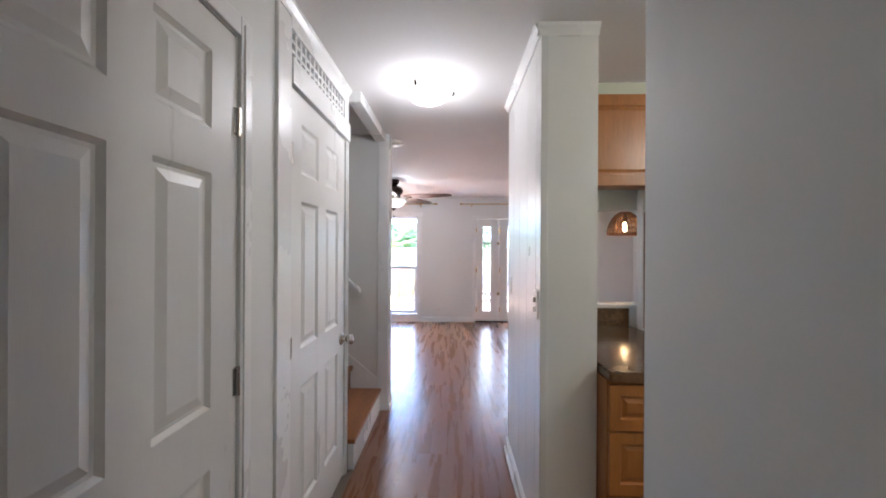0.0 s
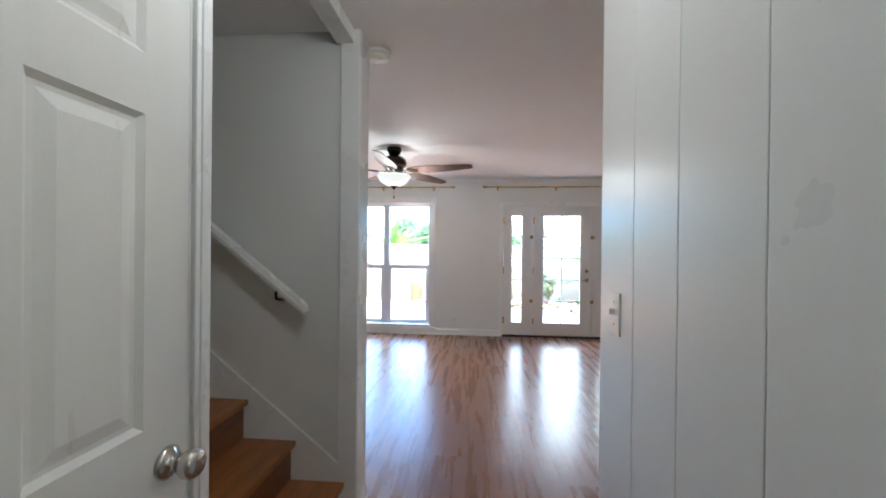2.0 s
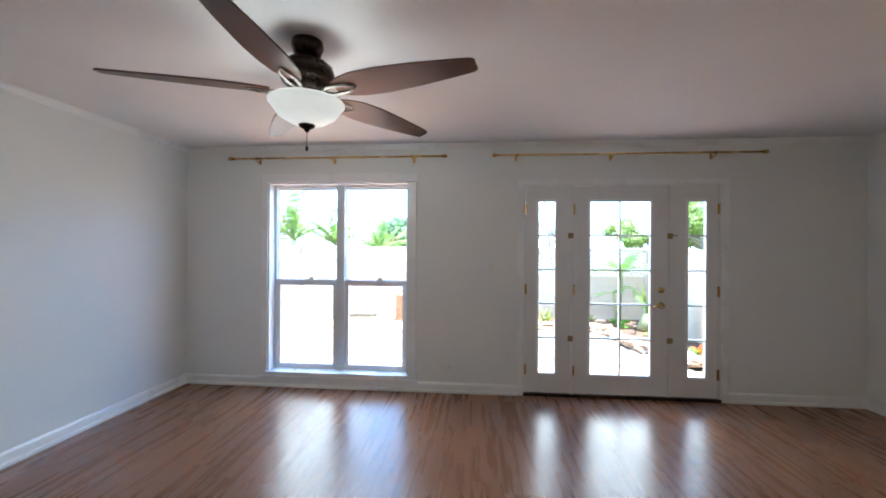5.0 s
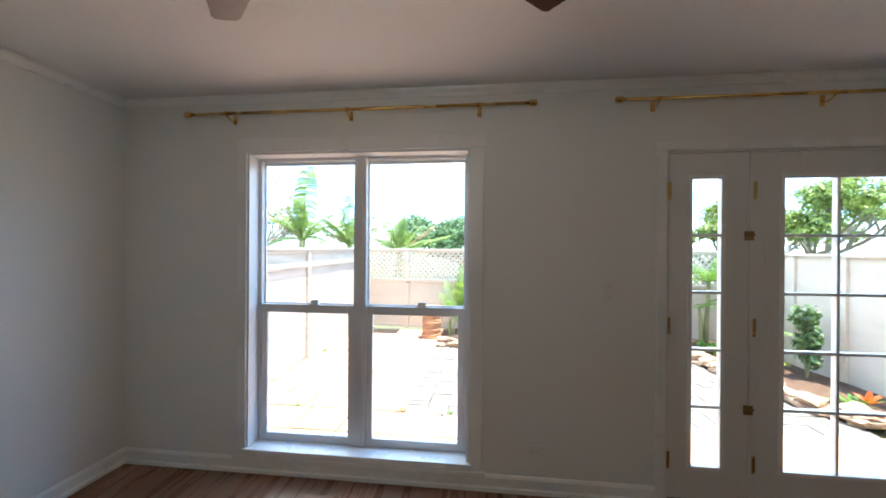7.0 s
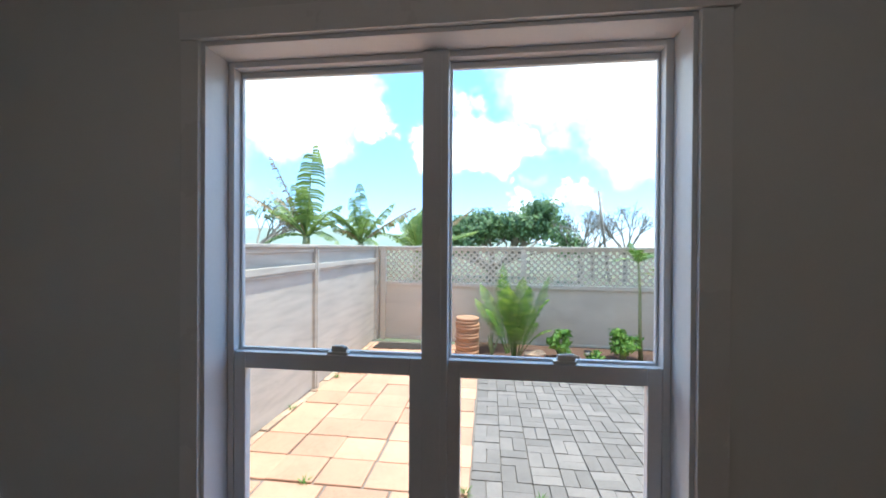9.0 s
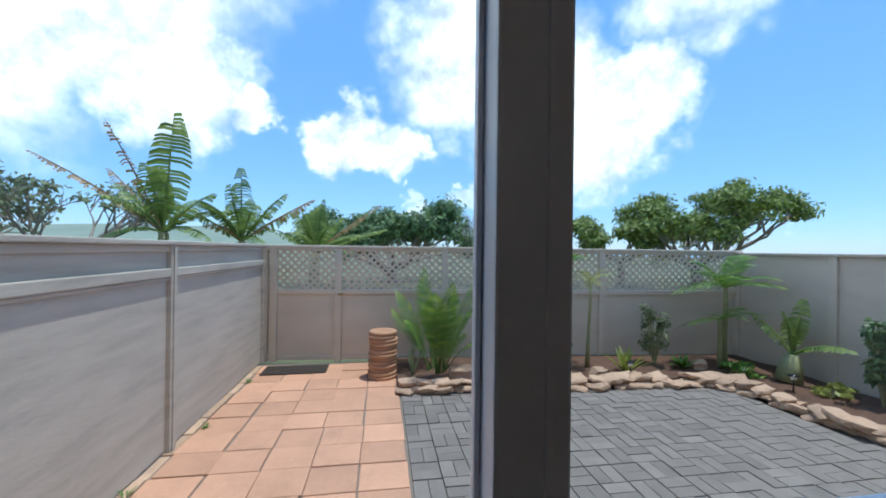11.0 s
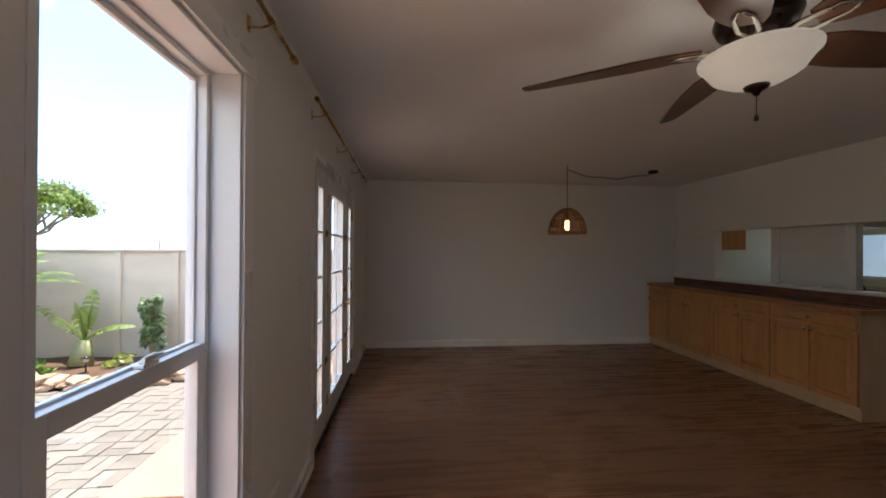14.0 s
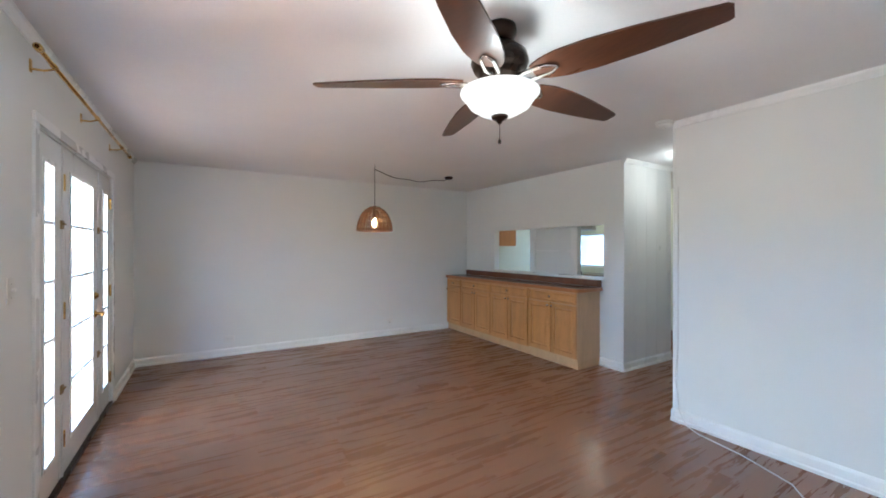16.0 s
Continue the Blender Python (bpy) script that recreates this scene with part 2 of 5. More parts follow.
GROUND = material("dry_green_ground", (0.13, 0.14, 0.07), 0.95, vary=0.35, scale=0.08, fine=1.5, bump=0.3)
HILL = material("hazy_green_hill", (0.20, 0.25, 0.20), 0.95, vary=0.25, scale=0.05, fine=0.5, bump=0.2)
SEA = material("blue_sea", (0.10, 0.22, 0.36), 0.35, vary=0.1, scale=0.02, fine=0.5, bump=0.1)
STUCCO = material("outer_stucco", (0.60, 0.56, 0.50), 0.85, vary=0.1, scale=2, fine=60, bump=0.4)
BARK = material("grey_bark", (0.27, 0.23, 0.19), 0.9, vary=0.35, scale=5, fine=40, bump=0.8)
TRUNK_GREEN = material("ringed_palm_stem", (0.27, 0.27, 0.13), 0.7, vary=0.35, scale=4, fine=30, bump=0.4, stretch=(1, 1, 6))
LEAF_PALM = leafy("palm_leaf", (0.11, 0.22, 0.035), (0.30, 0.40, 0.06))
LEAF_BANANA = leafy("banana_leaf", (0.17, 0.26, 0.06), (0.36, 0.42, 0.11))
LEAF_DRY = leafy("dry_leaf", (0.32, 0.21, 0.10), (0.45, 0.31, 0.15))
LEAF_DARK = leafy("dark_tree_leaf", (0.12, 0.21, 0.085), (0.23, 0.33, 0.12))
LEAF_LIME = leafy("lime_tree_leaf", (0.17, 0.24, 0.05), (0.34, 0.40, 0.08))
LEAF_SHRUB = leafy("shrub_leaf", (0.12, 0.26, 0.04), (0.30, 0.45, 0.07))
LEAF_YELLOW = leafy("variegated_leaf", (0.26, 0.30, 0.06), (0.55, 0.50, 0.12))
LEAF_GREY = leafy("plumeria_leaf", (0.19, 0.23, 0.12), (0.30, 0.34, 0.17))
FLOWER = leafy("orange_flower", (0.65, 0.15, 0.03), (0.8, 0.35, 0.05))


# ---- builders ----
def thing(name, at, label, category, group="", kind=""):
    """A top-level thing: an Empty at its base."""
    ob = new(name)
    ob.empty_display_size = 0.1
    ob.location = at
    return tagged(ob, label, category, group, kind)


def part(name, bm, mat, parent=None, label="", smooth=False):
    """Links a bmesh, in world coordinates, as one mesh object under a thing or a part."""
    me = bpy.data.meshes.new(name)
    bm.normal_update()
    bm.to_mesh(me)
    bm.free()
    me.materials.append(mat)
    if smooth:
        for poly in me.polygons:
            poly.use_smooth = True
    ob = new(name, me)
    if parent:
        ob.parent = parent
        if parent.data is None and parent.parent is None:
            ob.matrix_parent_inverse = Matrix.Translation(-parent.location)
    if label:
        ob["label"] = label
    return ob


def add_box(bm, a, b, bevel=0.0):
    x0, y0, z0 = (min(p, q) for p, q in zip(a, b))
    x1, y1, z1 = (max(p, q) for p, q in zip(a, b))
    r = bmesh.ops.create_cube(bm, size=1.0)
    for v in r["verts"]:
        v.co = Vector((x0 + (v.co.x + 0.5) * (x1 - x0), y0 + (v.co.y + 0.5) * (y1 - y0), z0 + (v.co.z + 0.5) * (z1 - z0)))
    if bevel:
        edges = list({e for v in r["verts"] for e in v.link_edges})
        bmesh.ops.bevel(bm, geom=edges, offset=bevel, segments=2, affect="EDGES", profile=0.6)


def box(name, a, b, mat, parent=None, bevel=0.0, label=""):
    bm = bmesh.new()
    add_box(bm, a, b, bevel)
    return part(name, bm, mat, parent, label)


def structure(name, boxes, mat, label, category, bevel=0.0):
    bm = bmesh.new()
    for a, b in boxes:
        add_box(bm, a, b, bevel)
    return tagged(part(name, bm, mat), label, category, kind="structure")


def add_lathe(bm, profile, at, steps=32, axis="Z"):
    """Turns (radius, height) pairs about an axis through at."""
    rings = []
    for r, h in profile:
        ring = []
        for i in range(steps):
            a = 2 * math.pi * i / steps
            u, v = r * math.cos(a), r * math.sin(a)
            p = (u, v, h) if axis == "Z" else (h, u, v) if axis == "X" else (v, h, u)
            ring.append(bm.verts.new(Vector(at) + Vector(p)))
        rings.append(ring)
    for a, b in zip(rings, rings[1:]):
        for i in range(steps):
            bm.faces.new((a[i], a[(i + 1) % steps], b[(i + 1) % steps], b[i]))
    bm.faces.new(rings[0][::-1])
    bm.faces.new(rings[-1])


def lathe(name, profile, at, mat, parent=None, steps=32, axis="Z", label=""):
    bm = bmesh.new()
    add_lathe(bm, profile, at, steps, axis)
    bmesh.ops.recalc_face_normals(bm, faces=bm.faces)
    return part(name, bm, mat, parent, label, True)


def add_tube(bm, points, radii, steps=8):
    points = [Vector(p) for p in points]
    if isinstance(radii, (int, float)):
        radii = [radii] * len(points)
    rings = []
    for i, p in enumerate(points):
        way = (points[min(i + 1, len(points) - 1)] - points[max(i - 1, 0)]).normalized()
        side = way.cross(Vector((0.3, 0.2, 1)) if abs(way.z) < 0.95 else Vector((1, 0, 0))).normalized()
        up = side.cross(way)
        rings.append([bm.verts.new(p + radii[i] * (math.cos(2 * math.pi * k / steps) * side + math.sin(2 * math.pi * k / steps) * up)) for k in range(steps)])
    for a, b in zip(rings, rings[1:]):
        for k in range(steps):
            bm.faces.new((a[k], a[(k + 1) % steps], b[(k + 1) % steps], b[k]))
    bm.faces.new(rings[0][::-1])
    bm.faces.new(rings[-1])


def tube(name, points, radii, mat, parent=None, steps=8, label=""):
    bm = bmesh.new()
    add_tube(bm, points, radii, steps)
    bmesh.ops.recalc_face_normals(bm, faces=bm.faces)
    return part(name, bm, mat, parent, label, True)


def add_prism(bm, outline, lo, hi, axis):
    """Pushes a polygon along an axis from lo to hi. outline: the other two coordinates, in x, y, z order."""
    def place(p, h):
        return {"X": (h, p[0], p[1]), "Y": (p[0], h, p[1]), "Z": (p[0], p[1], h)}[axis]
    a = [bm.verts.new(place(p, lo)) for p in outline]
    b = [bm.verts.new(place(p, hi)) for p in outline]
    for i in range(len(a)):
        j = (i + 1) % len(a)
        bm.faces.new((a[i], a[j], b[j], b[i]))
    bm.faces.new(a[::-1])
    bm.faces.new(b)
    bmesh.ops.recalc_face_normals(bm, faces=bm.faces)


# ---- structure ----
H = 2.43
WEST, EAST, NORTH = -2.99, 3.487, 7.2
HX0, HX1 = -0.68, 0.395          # the hall's two faces
KY = 2.43                       # living room face of the kitchen wall
SY0, SY1, SX = 3.085, 3.225, -0.572   # wall between stairs and living room
WX0, WX1, WZ0, WZ1 = -2.112, -0.672, 0.135, 2.06
DX0, DX1, DZ1 = 0.449, 2.25, 2.018

structure("wall_north", [((WEST - 0.15, NORTH, 0), (WX0, NORTH + 0.17, 2.7)), ((WX0, NORTH, 0), (WX1, NORTH + 0.17, WZ0)), ((WX0, NORTH, WZ1), (WX1, NORTH + 0.17, 2.7)),
                         ((WX1, NORTH, 0), (DX0, NORTH + 0.17, 2.7)), ((DX0, NORTH, DZ1), (DX1, NORTH + 0.17, 2.7)), ((DX1, NORTH, 0), (EAST + 0.15, NORTH + 0.17, 2.7))],
          WALL, "off-white painted wall with window and french doors", "wall")
structure("wall_west", [((WEST - 0.15, SY1, 0), (WEST, NORTH, 2.7))], WALL, "plain off-white painted wall", "wall")
structure("wall_east", [((EAST, KY - 0.1, 0), (EAST + 0.15, NORTH, 2.7))], WALL, "plain off-white painted wall", "wall")
structure("wall_stairs", [((WEST - 0.15, SY0, 0), (SX, SY1, H)), ((WEST - 0.15, SY0, H), (-1.9, SY1, 5.0))], WALL, "off-white wall between stairs and living room", "wall")
PASS_A, PASS_B, PZ0, PZ1 = (0.655, 1.22), (2.03, 2.70), 1.03, 1.69
structure("wall_kitchen", [((HX1 + 0.002, KY - 0.1, 0), (PASS_A[0], KY, H)), ((PASS_A[0], KY - 0.1, 0), (PASS_B[1], KY, PZ0)), ((PASS_A[0], KY - 0.1, PZ1), (PASS_B[1], KY, H)),
                           ((PASS_B[1], KY - 0.1, 0), (EAST, KY, H))],
          WALL, "off-white kitchen wall with a long pass-through", "wall")
KS = 2.16                       # face of the pier behind the stove
structure("wall_stove", [((1.20, KS, 0), (2.08, KS + 0.06, H))], WALL, "white pier behind the stove inside the pass-through", "wall")
structure("wall_hall_east", [((HX1 + 0.012, 1.445, 0), (0.65, KY - 0.1, H))], WALL, "off-white wall between hall and kitchen", "wall")
structure("wall_entry", [((HX1, -2.2, 0), (0.52, 0.505, H))], WALL, "plain off-white painted entry wall", "wall")
structure("wall_hall_west", [((HX0 - 0.12, -2.2, 0), (HX0, 0.10, H)), ((HX0 - 0.12, 0.10, 2.085), (HX0, 0.89, H)), ((HX0 - 0.12, 0.89, 0), (HX0, 1.25, H)),
                             ((HX0 - 0.12, 2.09, 0), (HX0, 2.15, H))], WALL, "off-white hall wall with closet doors", "wall")
structure("wall_hall_end", [((HX0 - 0.12, -2.35, 0), (0.52, -2.2, H))], WALL, "plain off-white wall behind the entry", "wall")
structure("wall_stairs_south", [((WEST, 2.03, 0), (HX0 - 0.12, 2.14, 5.0))], WALL, "off-white wall beside the stairs", "wall")
structure("wall_closet", [((-1.5, -2.2, 0), (-1.4, 2.03, H))], WALL, "plain closet back wall", "wall")
structure("wall_kitchen_east", [((EAST, -0.45, 0), (EAST + 0.12, KY - 0.1, H))], GREEN_WALL, "pale green kitchen wall", "wall")
structure("wall_kitchen_south", [((0.52, -0.45, 0), (2.45, -0.33, H)), ((2.45, -0.45, 0), (3.3, -0.33, 1.02)), ((2.45, -0.45, 1.72), (3.3, -0.33, H)), ((3.3, -0.45, 0), (EAST, -0.33, H))],
          GREEN_WALL, "pale green kitchen wall with a window", "wall")
structure("ceiling", [((WEST, SY1, H), (EAST, NORTH, H + 0.1)), ((-1.9, 2.15, H), (HX0, SY1, H + 0.1)), ((HX0, -2.2, H), (EAST, SY1, H + 0.1)), ((-1.4, -2.2, H), (HX0, 2.15, H + 0.1)),
                      ((WEST, 2.0, 5.0), (-1.8, 3.25, 5.1)), ((-1.9, 2.15, H + 0.1), (-1.8, 3.07, 5.0)), ((WEST - 0.1, 2.0, 0), (WEST, 3.07, 5.0))],
          CEILING, "off-white lightly textured ceiling", "ceiling")
structure("floor", [((WEST - 0.1, -2.3, -0.12), (EAST + 0.1, NORTH + 0.02, -0.012))], SAND, "subfloor under dark laminate planks", "floor")
structure("upper_storey", [((WEST - 0.15, NORTH + 0.0, 2.7), (EAST + 0.15, NORTH + 0.17, 5.2)), ((WEST - 0.15, -2.4, 5.2), (EAST + 0.15, NORTH + 0.25, 5.35)),
                           ((WEST - 0.16, -2.4, 2.6), (WEST - 0.15, NORTH, 5.2)), ((EAST + 0.15, -2.4, 0), (EAST + 0.16, NORTH, 5.2)), ((WEST - 0.15, -2.5, 2.6), (EAST + 0.15, -2.4, 5.2))],
          STUCCO, "plain outer wall and roof of the house", "wall")


def add_run(bm, p, q, side, profile):
    """A moulding from p to q in plan: profile gives (distance from the wall, height); side is the way into the room."""
    p, q, n = Vector((*p, 0)), Vector((*q, 0)), Vector((*side, 0))
    a = [bm.verts.new(p + n * d + Vector((0, 0, h))) for d, h in profile]
    b = [bm.verts.new(q + n * d + Vector((0, 0, h))) for d, h in profile]
    for i in range(len(a)):
        j = (i + 1) % len(a)
        bm.faces.new((a[i], a[j], b[j], b[i]))
    bm.faces.new(a[::-1])
    bm.faces.new(b)


BASE = [(0, 0), (0.024, 0), (0.024, 0.022), (0.015, 0.03), (0.015, 0.08), (0.006, 0.095), (0, 0.097)]
CROWN = [(0, H - 0.05), (0.01, H - 0.05), (0.014, H - 0.036), (0.03, H - 0.016), (0.034, H - 0.001), (0, H - 0.001)]
bm = bmesh.new()
for p, q, n in [((WEST, NORTH), (WX1 + 1.07, NORTH), (0, -1)), ((2.31, NORTH), (EAST, NORTH), (0, -1)), ((WEST, SY1), (WEST, NORTH), (1, 0)), ((EAST, 2.86), (EAST, NORTH), (-1, 0)),
                ((WEST, SY1), (SX + 0.02, SY1), (0, 1)), ((SX, SY0 - 0.02), (SX, SY1 + 0.02), (1, 0)), ((HX1, KY), (0.70, KY), (0, 1)), ((HX1, 1.445), (HX1, KY + 0.02), (-1, 0)), ((HX1, -2.2), (HX1, 0.505), (-1, 0)),
                ((HX1 + 0.01, 1.445), (0.65, 1.445), (0, -1)), ((HX0, 0.965), (HX0, 1.15), (1, 0))]:
    add_run(bm, p, q, n, BASE)
bmesh.ops.recalc_face_normals(bm, faces=bm.faces)
tagged(part("baseboard", bm, TRIM), "white painted moulded baseboard", "baseboard", kind="structure")
bm = bmesh.new()
for p, q, n in [((WEST, NORTH), (EAST, NORTH), (0, -1)), ((WEST, SY1), (WEST, NORTH), (1, 0)), ((WEST, SY1), (SX, SY1), (0, 1)),
                ((HX1, 1.425), (HX1, KY), (-1, 0)), ((HX1 - 0.02, 1.445), (0.65, 1.445), (0, -1)), ((HX1, -2.2), (HX1, 0.505), (-1, 0)), ((HX0, 1.1), (HX0, 2.15), (1, 0)), ((0.66, KY - 0.1), (EAST, KY - 0.1), (0, -1))]:
    add_run(bm, p, q, n, CROWN)
bmesh.ops.recalc_face_normals(bm, faces=bm.faces)
tagged(part("crown_trim", bm, TRIM), "narrow white painted crown moulding", "trim", kind="structure")
# Casing on the end of the stair wall, and the header board over the stair opening.
bm = bmesh.new()
add_box(bm, (SX, SY0 - 0.005, 0.0), (SX + 0.012, SY1 + 0.005, H), 0.003)
add_box(bm, (SX - 0.085, SY0 - 0.018, 0.0), (SX + 0.0105, SY0 - 0.0055, H), 0.004)
add_box(bm, (HX0, 2.15, H - 0.07), (HX0 + 0.09, SY0 - 0.016, H - 0.002), 0.006)
tagged(part("stair_casing", bm, TRIM), "white painted casing round the stair opening", "trim", kind="structure")
# Window casing, sill and apron; pass-through and door casing.
bm = bmesh.new()
add_box(bm, (WX0 - 0.06, NORTH - 0.016, WZ0 - 0.02), (WX0, NORTH, WZ1), 0.003)
add_box(bm, (WX1, NORTH - 0.016, WZ0 - 0.02), (WX1 + 0.08, NORTH, WZ1), 0.003)
add_box(bm, (WX0 - 0.06, NORTH - 0.022, WZ1 + 0.001), (WX1 + 0.095, NORTH, WZ1 + 0.085), 0.003)
add_box(bm, (WX0 - 0.08, NORTH - 0.03, WZ0 - 0.05), (WX1 + 0.10, NORTH, WZ0 - 0.021), 0.004)
add_box(bm, (DX0 - 0.055, NORTH - 0.014, 0), (DX0, NORTH, DZ1), 0.003)
add_box(bm, (DX1, NORTH - 0.014, 0), (DX1 + 0.06, NORTH, DZ1), 0.003)
add_box(bm, (DX0 - 0.055, NORTH - 0.016, DZ1 + 0.001), (DX1 + 0.06, NORTH, DZ1 + 0.05), 0.003)
add_box(bm, (PASS_A[0] - 0.02, KY - 0.11, PZ0), (PASS_B[1] + 0.02, KY + 0.02, PZ0 + 0.025), 0.004)
add_box(bm, (1.20, KS + 0.061, PZ0 - 0.1), (1.30, KS + 0.078, PZ1 + 0.1), 0.003)
add_box(bm, (1.98, KS + 0.061, PZ0 - 0.1), (2.08, KS + 0.078, PZ1 + 0.1), 0.003)
add_box(bm, (1.301, KS + 0.061, 1.36), (1.979, KS + 0.07, 1.38), 0.002)
tagged(part("trim", bm, TRIM), "white painted casing round windows and openings", "trim", kind="structure")
# Closet casings.
bm = bmesh.new()
for y0, y1, z0, z1 in [(0.035, 0.098, 0, 2.15), (0.895, 0.962, 0, 2.15), (0.099, 0.894, 2.087, 2.15), (1.15, 1.275, 0, H - 0.06), (2.095, 2.15, 0, 2.10)]:
    add_box(bm, (HX0 - 0.001, y0, z0), (HX0 + 0.014, y1, z1), 0.004)
    if z1 - z0 > 1 and y1 - y0 < 0.1:
        add_box(bm, (HX0 + 0.012, y0 + 0.014, z0), (HX0 + 0.02, y1 - 0.022, z1 - 0.02), 0.004)
add_box(bm, (HX0 - 0.05, 1.276, 2.105), (HX0 + 0.02, 2.165, 2.215), 0.004)
add_box(bm, (HX0 - 0.05, 1.276, 2.335), (HX0 + 0.012, 2.15, H - 0.05), 0.003)
add_box(bm, (HX0 - 0.05, 2.06, 2.216), (HX0 + 0.012, 2.15, 2.334), 0.003)
for i in range(15):
    y = 1.276 + i * 0.0545
    add_box(bm, (HX0 - 0.03, y, 2.215), (HX0 + 0.004, y + 0.02, 2.335), 0.002)
for z in (2.245, 2.285):
    add_box(bm, (HX0 - 0.032, 1.276, z), (HX0 + 0.002, 2.06, z + 0.016), 0.002)
tagged(part("closet_casing", bm, TRIM), "white casing with a square lattice transom", "trim", kind="structure")


# ---- doors ----
def six_panel_door(name, y0, y1, z1, label, knob):
    """A moulded door in the hall's west wall; it faces the hall and is shut."""
    d = thing(name, (HX0, y0, 0.0), label, "door", kind="structure")
    face, wid = HX0 + 0.002, y1 - y0
    bm = bmesh.new()
    add_box(bm, (face - 0.035, y0 + 0.004, 0.012), (face - 0.012, y1 - 0.004, z1 - 0.004))
    st, mid = 0.125 * wid / 0.79, 0.115 * wid / 0.79
    cols = [(y0 + st, (y0 + y1 - mid) / 2), ((y0 + y1 + mid) / 2, y1 - st)]
    rows = [(0.25, 0.80), (0.97, 1.63), (1.755, 1.975)]
    for a, b in ((y0 + 0.004, y0 + st), (cols[0][1], cols[1][0]), (y1 - st, y1 - 0.004)):
        add_box(bm, (face - 0.012, a, 0.012), (face, b, z1 - 0.004))
    for a, b in cols:
        for c, e in ((0.012, rows[0][0]), (rows[0][1], rows[1][0]), (rows[1][1], rows[2][0]), (rows[2][1], z1 - 0.004)):
            add_box(bm, (face - 0.012, a, c), (face, b, e))
    body = part("leaf", bm, DOOR, d)
    for a, b in cols:
        for c, e in rows:
            bm = bmesh.new()
            x0, x1, x2 = face - 0.0005, face - 0.011, face - 0.0025
            loops = []
            for inset, x in ((0, x0), (0.012, x1), (0.022, x1), (0.05, x2)):
                loops.append([bm.verts.new((x, *p)) for p in ((a + inset, c + inset), (b - inset, c + inset), (b - inset, e - inset), (a + inset, e - inset))])
            for l, m in zip(loops, loops[1:]):
                for i in range(4):
                    bm.faces.new((l[i], l[(i + 1) % 4], m[(i + 1) % 4], m[i]))
            bm.faces.new(loops[-1])
            part("panel", bm, DOOR, d)
    for z in (0.22, 1.005, 1.815):
        y = y1 + 0.002 if knob is None else y0 - 0.002
        bm = bmesh.new()
        add_tube(bm, [(HX0 + 0.008, y, z - 0.045), (HX0 + 0.008, y, z + 0.045)], 0.007, 10)
        add_box(bm, (HX0 - 0.002, y - 0.02, z - 0.043), (HX0 + 0.005, y + 0.02, z + 0.043), 0.001)
        part("hinge", bm, NICKEL, d, "satin nickel hinge")
    if knob:
        bm = bmesh.new()
        add_lathe(bm, [(0.036, 0.0), (0.036, 0.006), (0.029, 0.012), (0.015, 0.016), (0.015, 0.034), (0.025, 0.04), (0.031, 0.05), (0.032, 0.066), (0.025, 0.076), (0.008, 0.078)], (face, y1 - 0.065, knob), 28, "X")
        bmesh.ops.recalc_face_normals(bm, faces=bm.faces)
        part("knob", bm, NICKEL, d, "round satin nickel knob", True)
    return d


six_panel_door("door_1", 0.10, 0.89, 2.08, "closed white six-panel moulded hall door", None)
six_panel_door("door_2", 1.28, 2.09, 2.10, "closed white six-panel closet door under lattice", 0.87)


def glazed_leaf(name, x0, x1, pane, cols, label, group=""):
    """A door leaf or fixed sidelight of the french door: panes with bars between them."""
    d = thing(name, ((x0 + x1) / 2, NORTH + 0.03, 0.0), label, "door", group, "structure")
    y0, y1, z0, z1 = NORTH + 0.012, NORTH + 0.052, 0.03, DZ1 - 0.012
    a, b, c, e = pane[0], pane[1], 0.215, 1.862
    bm = bmesh.new()
    for p, q in (((x0, y0, z0), (a, y1, z1)), ((b, y0, z0), (x1, y1, z1)), ((a, y0, z0), (b, y1, c)), ((a, y0, e), (b, y1, z1))):
        add_box(bm, p, q)
    part("stile_and_rail", bm, DOOR, d)
    bm = bmesh.new()
    for p, q in (((a - 0.018, y0 - 0.008, c - 0.018), (a + 0.006, y0, e + 0.018)), ((b - 0.006, y0 - 0.008, c - 0.018), (b + 0.018, y0, e + 0.018)),
                 ((a + 0.006, y0 - 0.008, c - 0.018), (b - 0.006, y0, c + 0.006)), ((a + 0.006, y0 - 0.008, e - 0.006), (b - 0.006, y0, e + 0.018))):
        add_box(bm, p, q, 0.003)
    part("glazing_bead", bm, TRIM, d)
    levels = [c, 0.56, 0.885, 1.211, 1.537, e]
    for z in levels[1:-1]:
        box("glazing_bar", (a + 0.001, y0 - 0.004, z - 0.008), (b - 0.001, y1 - 0.006, z + 0.008), TRIM, d, 0.003)
    edges = [a + (b - a) * i / cols for i in range(cols + 1)]
    for x in edges[1:-1]:
        box("glazing_bar", (x - 0.008, y0 - 0.003, c), (x + 0.008, y1 - 0.007, e), TRIM, d, 0.003)
    for xa, xb in zip(edges, edges[1:]):
        for za, zb in zip(levels, levels[1:]):
            g = box("pane", (xa + 0.003, y0 + 0.018, za + 0.003), (xb - 0.003, y0 + 0.021, zb - 0.003), GLASS, d)
            g.visible_shadow = False
    for z in (0.25, 1.02, 1.79):
        bm = bmesh.new()
        hx = x0 - 0.004 if cols == 2 or x0 < 1 else x1 + 0.004
        add_tube(bm, [(hx, y0 - 0.007, z - 0.05), (hx, y0 - 0.007, z + 0.05)], 0.007, 8)
        add_box(bm, (hx - 0.014, y0 - 0.003, z - 0.048), (hx + 0.014, y0 + 0.004, z + 0.048))
        part("hinge", bm, BRASS, d, "brass hinge")
    return d


